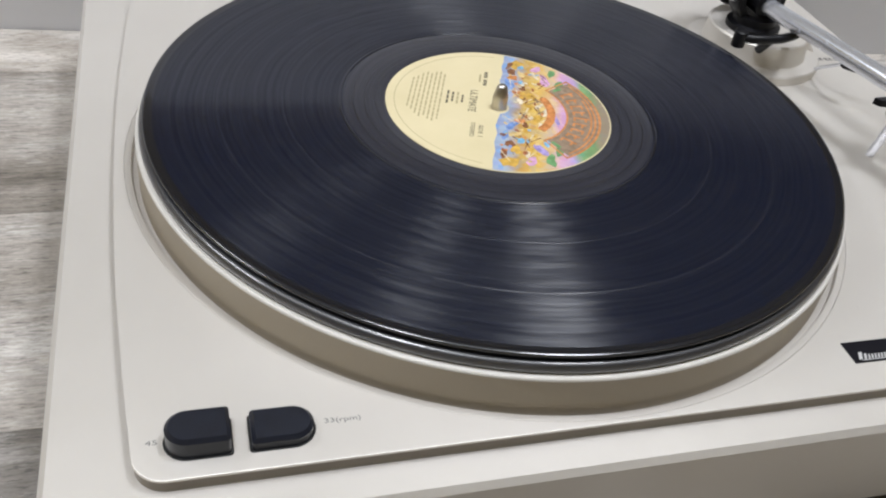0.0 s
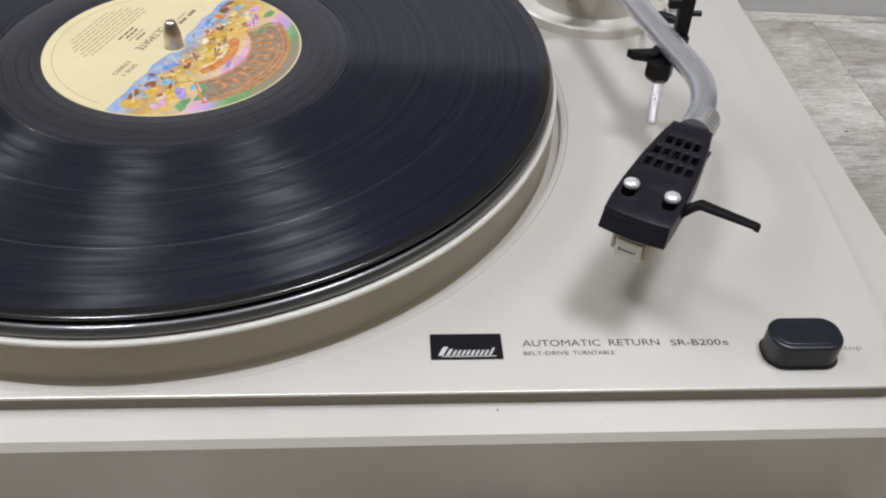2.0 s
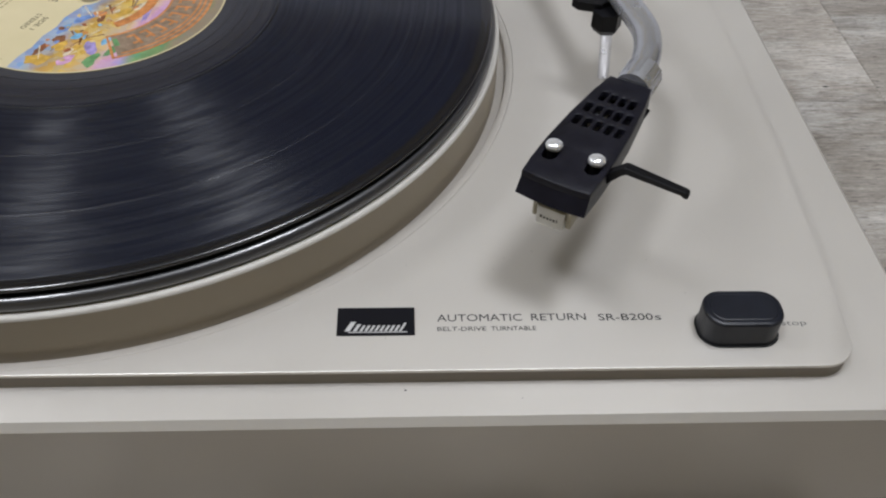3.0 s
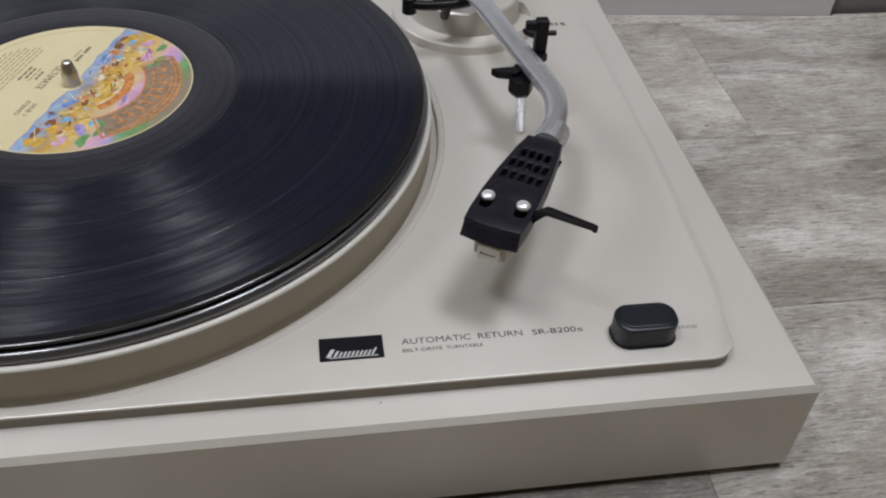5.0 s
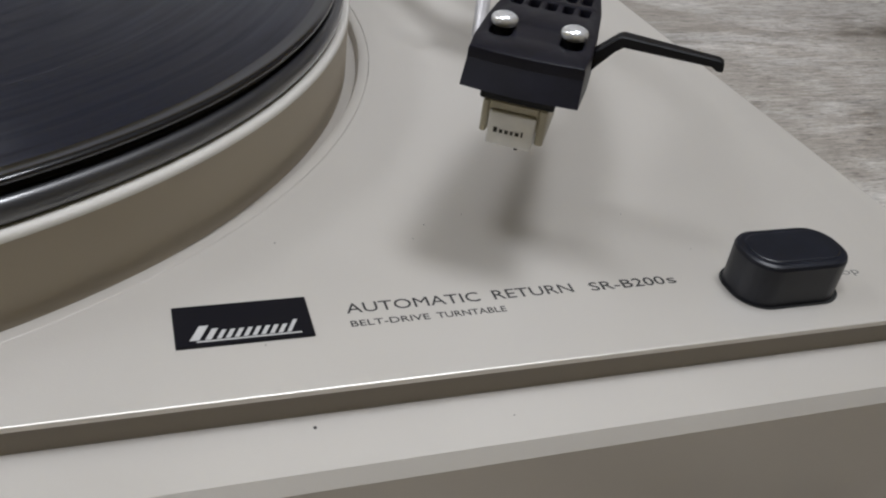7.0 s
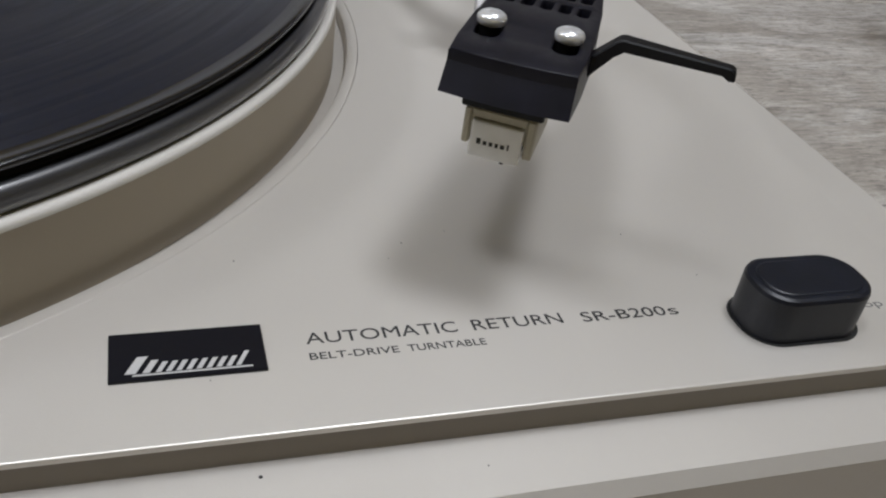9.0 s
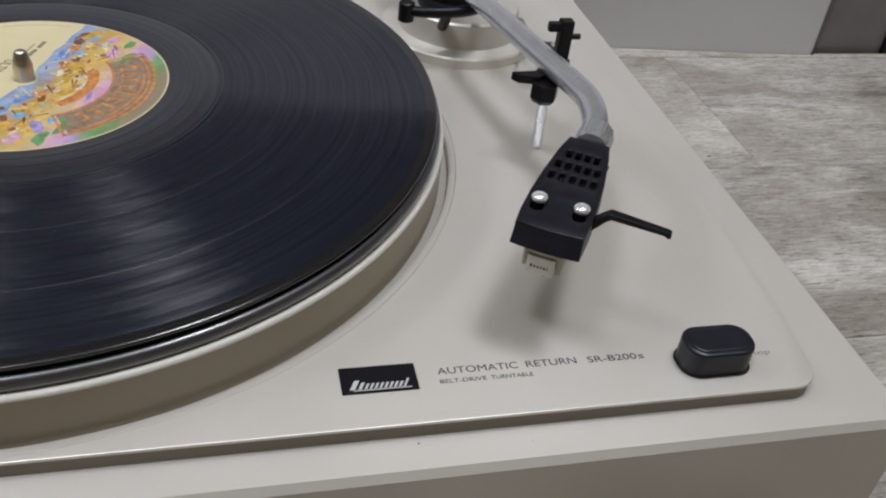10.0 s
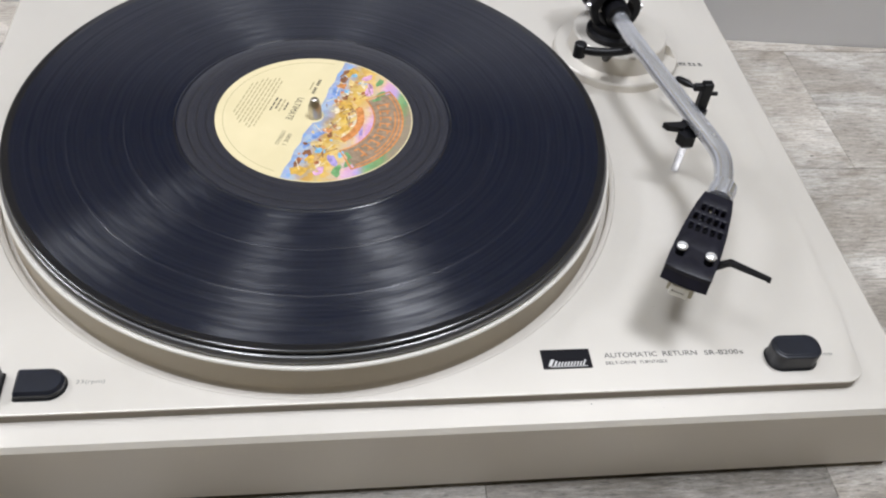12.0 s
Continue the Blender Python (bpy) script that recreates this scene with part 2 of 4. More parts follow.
def thing(name, label, category):
    return tagged(new(name), label, category)


def box(x0, x1, y0, y1, z0, z1, bev=0.0, seg=2):
    bm = bmesh.new()
    bmesh.ops.create_cube(bm, size=1)
    for v in bm.verts:
        v.co = Vector(((x0 + x1) / 2 + v.co.x * (x1 - x0), (y0 + y1) / 2 + v.co.y * (y1 - y0), (z0 + z1) / 2 + v.co.z * (z1 - z0))) * MM
    if bev:
        bmesh.ops.bevel(bm, geom=list(bm.edges), offset=bev * MM, segments=seg, affect="EDGES", profile=0.5)
    return bm


def circle(cx, cy, r, n=96, a0=0.0, a1=360.0):
    full = abs(a1 - a0) >= 360
    k = n if full else n + 1
    return [(cx + r * math.cos(radians(a0 + (a1 - a0) * i / n)), cy + r * math.sin(radians(a0 + (a1 - a0) * i / n))) for i in range(k)]


def rounded(x0, x1, y0, y1, r, n=10):
    out = []
    for cx, cy, a in ((x1 - r, y1 - r, 0), (x0 + r, y1 - r, 90), (x0 + r, y0 + r, 180), (x1 - r, y0 + r, 270)):
        out += circle(cx, cy, r, n, a, a + 90)
    return out


def plate(outer, holes, z0, z1, bev=0.0, seg=2):
    """A flat plate between two heights, with holes that go right through it; bev rounds its upper rims."""
    bm = bmesh.new()
    edges = []
    for loop in [outer, *holes]:
        vs = [bm.verts.new((x * MM, y * MM, z1 * MM)) for x, y in loop]
        edges += [bm.edges.new((vs[i], vs[(i + 1) % len(vs)])) for i in range(len(vs))]
    bmesh.ops.triangle_fill(bm, edges=edges, use_beauty=True, use_dissolve=False, normal=(0, 0, 1))
    top = list(bm.faces)
    ext = bmesh.ops.extrude_face_region(bm, geom=top)
    low = [g for g in ext["geom"] if isinstance(g, bmesh.types.BMVert)]
    for v in low:
        v.co.z = z0 * MM
    if bev:
        bm.edges.ensure_lookup_table()
        rim = [e for e in bm.edges if len(e.link_faces) == 2 and abs(e.verts[0].co.z - z1 * MM) < 1e-7 and abs(e.verts[1].co.z - z1 * MM) < 1e-7
               and e.calc_face_angle(0) > 1.0]
        bmesh.ops.bevel(bm, geom=rim, offset=bev * MM, segments=seg, affect="EDGES", profile=0.5)
    return bm


def lathe(profile, n=192, cx=0.0, cy=0.0):
    """Turn a profile of (radius, height) round an upright axis; points at radius 0 close it."""
    bm = bmesh.new()
    rings = []
    for r, z in profile:
        if r < 1e-6:
            rings.append([bm.verts.new((cx * MM, cy * MM, z * MM))])
        else:
            rings.append([bm.verts.new(((cx + r * math.cos(2 * math.pi * i / n)) * MM, (cy + r * math.sin(2 * math.pi * i / n)) * MM, z * MM)) for i in range(n)])
    for a, b in zip(rings, rings[1:]):
        for i in range(n):
            j = (i + 1) % n
            if len(a) == 1:
                bm.faces.new((a[0], b[i], b[j]))
            elif len(b) == 1:
                bm.faces.new((a[i], a[j], b[0]))
            else:
                bm.faces.new((a[i], a[j], b[j], b[i]))
    return bm


def tube(points, radii, n=20, caps=True):
    """A round bar along points, with a radius for each of them."""
    bm = bmesh.new()
    pts = [Vector(p) * MM for p in points]
    up = Vector((0, 0, 1))
    rings = []
    for i, p in enumerate(pts):
        d = (pts[min(i + 1, len(pts) - 1)] - pts[max(i - 1, 0)]).normalized()
        s = d.cross(up if abs(d.z) < 0.95 else Vector((1, 0, 0))).normalized()
        t = s.cross(d)
        r = (radii[i] if isinstance(radii, (list, tuple)) else radii) * MM
        rings.append([bm.verts.new(p + s * (r * math.cos(2 * math.pi * k / n)) + t * (r * math.sin(2 * math.pi * k / n))) for k in range(n)])
    for a, b in zip(rings, rings[1:]):
        for k in range(n):
            bm.faces.new((a[k], a[(k + 1) % n], b[(k + 1) % n], b[k]))
    if caps:
        bm.faces.new(rings[0])
        bm.faces.new(list(reversed(rings[-1])))
    return bm


def spline(points, steps=8):
    """A smooth line through the points (Catmull-Rom)."""
    p = [Vector(points[0])] + [Vector(q) for q in points] + [Vector(points[-1])]
    out = []
    for i in range(1, len(p) - 2):
        for k in range(steps):
            t = k / steps
            a, b, c, d = p[i - 1:i + 3]
            out.append(0.5 * ((2 * b) + (c - a) * t + (2 * a - 5 * b + 4 * c - d) * t * t + (3 * b - a - 3 * c + d) * t ** 3))
    return out + [p[-2]]


def prism(section, place):
    """Sweep a closed section of (p, q) between s = 0 and s = 1; place(p, q, s) gives the point in mm."""
    bm = bmesh.new()
    a = [bm.verts.new(Vector(place(p, q, 0)) * MM) for p, q in section]
    b = [bm.verts.new(Vector(place(p, q, 1)) * MM) for p, q in section]
    n = len(section)
    for i in range(n):
        bm.faces.new((a[i], a[(i + 1) % n], b[(i + 1) % n], b[i]))
    bm.faces.new(a)
    bm.faces.new(list(reversed(b)))
    return bm


def moved(bm, m):
    bmesh.ops.transform(bm, matrix=m, verts=bm.verts)
    return bm


def lettering(name, text, x0, x1, base, height, z, material, parent, turn=None, thick=0.05, shear=0.0, bold=0.0):
    """Raised print: the text between x0 and x1 on its base line (mm), with that capital height."""
    cu = bpy.data.curves.new(name, "FONT")
    cu.body, cu.size, cu.extrude, cu.shear, cu.resolution_u, cu.offset = text, 1.0, 0.02, shear, 3, bold
    tmp = bpy.data.objects.new(name, cu)
    scene.collection.objects.link(tmp)
    bpy.context.view_layer.update()
    me = bpy.data.meshes.new_from_object(tmp.evaluated_get(bpy.context.evaluated_depsgraph_get()))
    bpy.data.objects.remove(tmp)
    bpy.data.curves.remove(cu)
    xs = [v.co.x for v in me.vertices]
    lo, hi = min(xs), max(xs)
    cap = 0.729
    for v in me.vertices:
        v.co = Vector(((x0 + (v.co.x - lo) / (hi - lo) * (x1 - x0)) * MM, (base + v.co.y / cap * height) * MM, (z + (v.co.z + 0.02) / 0.04 * thick) * MM))
    if turn:
        me.transform(turn)
    me.materials.append(material)
    ob = new(name, me)
    ob.parent = parent
    return ob


# ---- the room ----
def wall_y(x):
    return 209 - 0.073 * x


def structure(name, bm, material, label):
    return tagged(part(name, bm, material), label, "", "", "structure")


def build_room():
    slope = math.atan(-0.073)
    turned = Matrix.Translation((0, 0.209, 0)) @ Matrix.Rotation(slope, 4, "Z")
    # Only the wall's foot shows; its height is cut to let light over.
    structure("partition", moved(box(-1500, 462, 0.5, 60, -800, 200, 2, 1), turned), WALL, "light grey painted wall behind the table, cut low to let lamp light over")
    # Far walls, floor and ceiling: added out of view to shape the light.
    structure("wall_north", box(-2700, 2700, 2500, 2600, -800, CEIL * 1000), BOUNCE_WALL, "unseen ochre wall to the north, added for warm bounce light")
    structure("wall_south", box(-2700, 2700, -2600, -2500, -800, CEIL * 1000), BOUNCE_WALL, "unseen ochre wall to the south, added for warm bounce light")
    structure("wall_west", box(-2700, -2600, -2500, 2500, -800, CEIL * 1000), BOUNCE_WALL, "unseen ochre side wall, added for warm bounce light")
    structure("wall_east", box(2600, 2700, -2500, 2500, -800, CEIL * 1000), BOUNCE_WALL, "unseen ochre side wall, added for warm bounce light")
    structure("floor", box(-2700, 2700, -2600, 2600, -860, -800), FLOOR, "unseen brown floor, added for warm bounce light")
    structure("ceiling", box(-2700, 2700, -2600, 2600, CEIL * 1000, CEIL * 1000 + 60), CEILING, "unseen white ceiling, added to spread the lamp light")


def build_ceiling_light(x, y, wide, deep, power, up):
    lamp = thing("ceiling_light", "long white fluorescent light hanging from the ceiling, switched on", "light")
    a, b, c = x * 1000, y * 1000, HANG * 1000
    w, d = wide * 500, deep * 500
    part("housing", box(a - w - 12, a + w + 12, b - d - 12, b + d + 12, c + 6.5, c + 50, 6), CEILING, lamp)
    part("diffuser", box(a - w, a + w, b - d, b + d, c, c + 6, 2), LIGHT_PANEL, lamp)
    for dy in (-0.8, 0.8):
        part("hanger", tube([(a, b + d * dy, c + 49), (a, b + d * dy, CEIL * 1000 + 5)], 3, 8), CEILING, lamp)
    tagged(lamp, group="ceiling lights")
    # The upward area light is an added fill that brightens the ceiling.
    for name, turn, z, watts, tint in (("tube_light", 0, -0.004, power, (0.895, 0.925, 1.0)), ("fill_uplight", 180, 0.056, up, (0.86, 0.91, 1.0))):
        li = bpy.data.lights.new(name, "AREA")
        li.shape, li.size, li.size_y, li.energy, li.color = "RECTANGLE", wide, deep, watts, tint
        new(name, li).matrix_world = pose(x, y, HANG + z, turn, 0, 0)


build_room()
for site in LAMP_SITES:
    build_ceiling_light(*site)


# ---- the table ----
def build_table():
    table = thing("table", "table with a top of whitewashed grey wood planks", "table")
    part("underframe", box(-880, 1180, -680, 110, -60, -17, 2), WOOD, table)
    for px in (-840, 1100):
        for py in (-640, 60):
            part("leg", box(px, px + 60, py, py + 60, -800, -60, 3), WOOD, table)
    rows_y = [(-700, -610), (-609.8, -480), (-479.8, -325), (-324.8, -195), (-194.8, -90), (-89.8, 40.6)]
    cuts = [[-120], [420], [-300, 700], [205], [-420, 74, 240, 520], [-95, 640]]
    for (y0, y1), cut in zip(rows_y, cuts):
        xs = [-900, *cut, 1200]
        for a, b in zip(xs, xs[1:]):
            part("plank", box(a + 0.1, b - 0.1, y0, y1, -16, 0, 0.25, 1), SHADED_WOOD if (y1, a) in ((-90, -420), (-90, 74)) else WOOD, table)
    for a, b, grey in ((-900, -70, WOOD), (-70, 349, LIGHT_WOOD), (349, 1200, WOOD)):
        part("plank", box(a + 0.1, b - 0.1, 40.9, 172, -16, 0, 0.25, 1), grey, table)
    part("knot", plate([(323.7 + 1.3 * math.cos(a / 5) * (1 + 0.2 * math.sin(a * 2.3)), 52.9 + 0.55 * math.sin(a / 5)) for a in range(31)], [], -0.5, 0.08), DARKHOLE, table, "small dark knot hole")
    # a pale strip fills what is left up to the wall, which stands a little askew to the planks
    part("edge_strip", plate([(-900, 172.3), (780, 172.3), (780, 177.5), (462, 177.5), (462, wall_y(462) - 0.2), (-900, wall_y(-900) - 0.6)], [], -16, 0.3, 0.4, 1), PALE_WOOD, table, "pale whitewashed edge strip along the wall")
    return table


build_table()


# ---- the record player ----
player = thing("record_player", "champagne silver belt-drive turntable with black controls, on the wooden table", "turntable")
DECK = 53.1
FRAME = 47.6


def bowed(inset):
    """The top plate's outline: rounded corners, and sides that swell a little round the platter."""
    out = []
    for x, y in rounded(-162 + inset, 250 - inset, -160.0 + inset, 168 - inset, 9, 10):
        out.append((x, y))
    # cut the long left and right sides into short steps, then swell them
    fine = []
    for (xa, ya), (xb, yb) in zip(out, out[1:] + out[:1]):
        k = 24 if abs(yb - ya) > 100 else 1
        fine += [(xa + (xb - xa) * i / k, ya + (yb - ya) * i / k) for i in range(k)]
    swell = []
    for x, y in fine:
        bow = ((y - 6) / 160) ** 2
        swell.append((x + (LEFT_BOW * bow - 1.0 if x < 0 else -RIGHT_BOW * bow), y))
    return swell


LEFT_BOW, RIGHT_BOW = 7.5, 6.5


def build_plinth():
    bm = box(-182, 270, -173.2, 182, 4.0, FRAME)
    rim = [e for e in bm.edges if all(abs(v.co.z - FRAME * MM) < 1e-6 for v in e.verts)]
    bmesh.ops.bevel(bm, geom=rim, offset=2.0 * MM, segments=1, affect="EDGES", profile=0.5)
    up = [e for e in bm.edges if abs(e.verts[0].co.z - e.verts[1].co.z) > 0.02]
    bmesh.ops.bevel(bm, geom=up, offset=1.2 * MM, segments=2, affect="EDGES", profile=0.5)
    smooth(part("plinth", bm, CHAMPAGNE, player, "champagne painted plinth with a chamfered top edge"), 20)
    for fx in (-140, 228):
        for fy in (-140, 140):
            smooth(part("foot", lathe([(0, 0), (19, 0), (20, 1), (20, 6), (0, 6)], 40, fx, fy), FOOT, player, "black rubber foot"))
    deck = part("deck_plate", plate(bowed(0.0), [circle(0.5, 1.0, 159.58, 192)], DECK - 1.0, DECK, 0.25, 2), CHAMPAGNE, player, "raised champagne top plate with rounded corners")
    smooth(deck, 22)
    # upright edge of the plate, with its shade painted in
    skirt = part("shaded_deck_edge", plate(bowed(0.3), [circle(0.5, 1.0, 159.7, 192)], FRAME - 1, DECK - 1.02), SKIRT_SHADE, player, "top plate's upright edge, its shade put into a darker brown-grey")
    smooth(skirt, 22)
    smooth(part("platter_well", lathe([(120, 50.2), (156.4, 50.2), (156.5, 52.2), (156.8, 52.9), (157.3, 53.08), (159.3, 53.08), (159.45, 52.95), (159.45, 49.5), (120, 49.5)], 192, 0.5, 1.0), CHAMPAGNE, player, "shallow rounded lip round the platter"), 25)


def build_platter():
    smooth(part("platter", lathe([(0, 50.3), (153.5, 50.3), (153.6, 50.4), (153.6, 66.8), (151.0, 67.4), (0, 67.4)], 192), PLATTER_BROWN, player, "cast platter with a brown side, darker than its bevelled rim"), 14)
    smooth(part("platter_rim", lathe([(150.6, 67.3), (153.62, 66.7), (153.6, 67.2), (153.3, 67.7), (152.7, 68.05), (151.4, 68.16), (150.6, 68.1)], 192), RIM, player, "bright rounded platter rim"), 60)
    smooth(part("platter_mat", lathe([(0, 68.2), (151.4, 68.2), (152.0, 69.1), (152.15, 70.0), (152.0, 70.9), (151.6, 71.7), (151.0, 72.25), (150.2, 72.5), (149.2, 72.4), (148.2, 71.9), (146, 73.7), (0, 73.7)], 192), RUBBER, player, "black rubber mat with a rounded glossy edge"), 40)
    smooth(part("spindle", lathe([(0, 66), (3.45, 66), (3.45, 80.8), (3.3, 81.6), (2.3, 85.6), (1.7, 86.4), (0.9, 86.7), (0, 86.75)], 32), SPINDLE, player, "worn steel spindle with a tapered tip"))


build_plinth()
build_platter()


def d_shape(x0, x1, y0, y1, flat_right, n=14, r=1.2):
    """A button outline with one round end and one straight end."""
    ry = (y1 - y0) / 2
    cy = (y0 + y1) / 2
    if flat_right:
        return circle(x1 - r, y1 - r, r, 4, 90, 0)[::-1] + circle(x0 + ry, cy, ry, n, 90, 270) + circle(x1 - r, y0 + r, r, 4, 270, 360)
    return circle(x0 + r, y1 - r, r, 4, 90, 180) + circle(x0 + r, y0 + r, r, 4, 180, 270) + circle(x1 - ry, cy, ry, n, 270, 450)


def build_controls():
    for x0, x1, right, top, word in ((-146.2, -127.2, True, 60.6, "45"), (-121.2, -102.0, False, 57.4, "33")):
        ring = d_shape(x0 - 0.7, x1 + 0.7, -153.9, -139.3, right)
        part("button_gap", plate(ring, [], DECK - 0.3, DECK + 0.06), DARKHOLE, player)
        key = part("speed_button", plate(d_shape(x0, x1, -153.2, -140.0, right), [], DECK - 2, top, 1.2, 1), KEY, player, "dark blue-black plastic speed button")
        smooth(key, 20)
    outer = rounded(199.8, 223.6, -153.4, -138.8, 6.2, 10)
    part("button_gap", plate(outer, [], DECK - 0.3, DECK + 0.06), DARKHOLE, player)
    key = part("stop_button", plate(rounded(200.3, 222.8, -152.7, -139.5, 5.6, 10), [], DECK - 2, 62.2, 0.9, 2), KEY, player, "dark blue-black rounded stop button")
    smooth(key, 20)
    smooth(part("button_cap", plate(rounded(201.8, 221.3, -151.1, -141.2, 4.3, 10), [], 61.5, 62.45, 0.4, 2), KEY, key), 20)
    lettering("lettering", "33(rpm)", -98.4, -87.0, -145.9, 1.9, DECK, GREY_INK, player, thick=0.04)
    lettering("lettering", "45", -151.9, -148.4, -146.6, 1.9, DECK, GREY_INK, player, thick=0.04)
    lettering("lettering", "stop", 225.4, 232.8, -145.2, 2.0, DECK, GREY_INK, player, thick=0.04)
    lettering("lettering", "AUTOMATIC", 125.7, 150.2, -142.4, 2.75, DECK, INK, player, thick=0.04)
    lettering("lettering", "RETURN", 152.9, 168.8, -142.4, 2.75, DECK, INK, player, thick=0.04)
    lettering("lettering", "SR-B200", 172.4, 188.4, -142.6, 2.6, DECK, INK, player, thick=0.04, bold=0.004)
    lettering("lettering", "s", 188.9, 190.8, -142.6, 2.6, DECK, INK, player, thick=0.04)
    lettering("lettering", "BELT-DRIVE", 125.7, 139.6, -146.0, 1.6, DECK, INK, player, thick=0.04, bold=0.004)
    lettering("lettering", "TURNTABLE", 141.0, 153.9, -146.0, 1.6, DECK, INK, player, thick=0.04, bold=0.004)
    plate_ob = part("badge", box(97.2, 119.3, -147.5, -137.2, DECK - 0.1, DECK + 0.5, 0.15, 1), BADGE, player, "black maker's badge with a silver mark")
    # the maker's mark, as plain slanted bars
    for x, w, h in ((99.4, 1.5, 3.5), (101.8, 1.0, 2.6), (103.6, 0.75, 2.1), (105.0, 0.75, 2.1), (106.4, 0.75, 2.1), (107.8, 0.75, 2.1), (109.2, 0.75, 2.1), (110.6, 0.75, 2.1), (112.0, 0.75, 2.1), (113.4, 0.75, 2.1), (114.8, 0.7, 3.0)):
        part("mark", prism([(x, 0), (x + w, 0), (x + w + h * 0.5, h), (x + h * 0.5, h)], lambda p, q, s: (p, -146.2 + q, DECK + 0.5 + 0.05 * s)), SILVER, plate_ob)
    part("mark", prism([(100.4, 0), (117.2, 0), (117.2, 0.35), (100.6, 0.35)], lambda p, q, s: (p, -146.75 + q, DECK + 0.5 + 0.05 * s)), SILVER, plate_ob)
    # unreadable print near the arm
    for k, w in enumerate((3.4, 2.0, 2.6, 1.8, 2.8)):
        x = 224.5 + k * 3.1
        part("print_bar", box(x, x + w * 0.8, 79.6 - k * 0.15, 81.0 - k * 0.15, DECK, DECK + 0.05), INK, player)
        part("print_bar", box(x, x + w, 78.2 - k * 0.15, 78.9 - k * 0.15, DECK, DECK + 0.05), INK, player)


build_controls()


def build_specks():
    for x, y, z, r in ((116.5, -162.4, FRAME, 0.32), (148.5, -165.6, FRAME, 0.13), (117.0, -119.8, DECK, 0.14), (147.0, -117.0, DECK, 0.13), (156.0, -114.0, DECK, 0.1), (191.0, -118.0, DECK, 0.1), (200.0, -132.2, DECK, 0.1), (111.0, -148.4, DECK, 0.1), (143.5, -121.5, DECK, 0.08)):
        part("speck", lathe([(0, z + 0.0), (r, z + 0.0), (r * 0.8, z + 0.08), (0, z + 0.1)], 8, x, y), INK, player)


build_specks()


# ---- tonearm ----
U = Vector((-0.535, -0.845, 0)).normalized()
V = Vector((-U.y, U.x, 0)) * -1
V = Vector((0.845, -0.535, 0)).normalized()
HEAD = Vector((163.75, -117.6, 0))


def head(u, v, z):
    p = HEAD + U * u + V * v
    return (p.x, p.y, z - 44.5)


def to_head(bm, z=0.0):
    """Carry a shape built with x along v and y along -u to its place at the arm's head."""
    m = Matrix.Identity(4)
    m[0][0], m[1][0] = V.x, V.y
    m[0][1], m[1][1] = -U.x, -U.y
    m.translation = (HEAD.x * MM, HEAD.y * MM, (z - 44.5) * MM)
    return moved(bm, m)


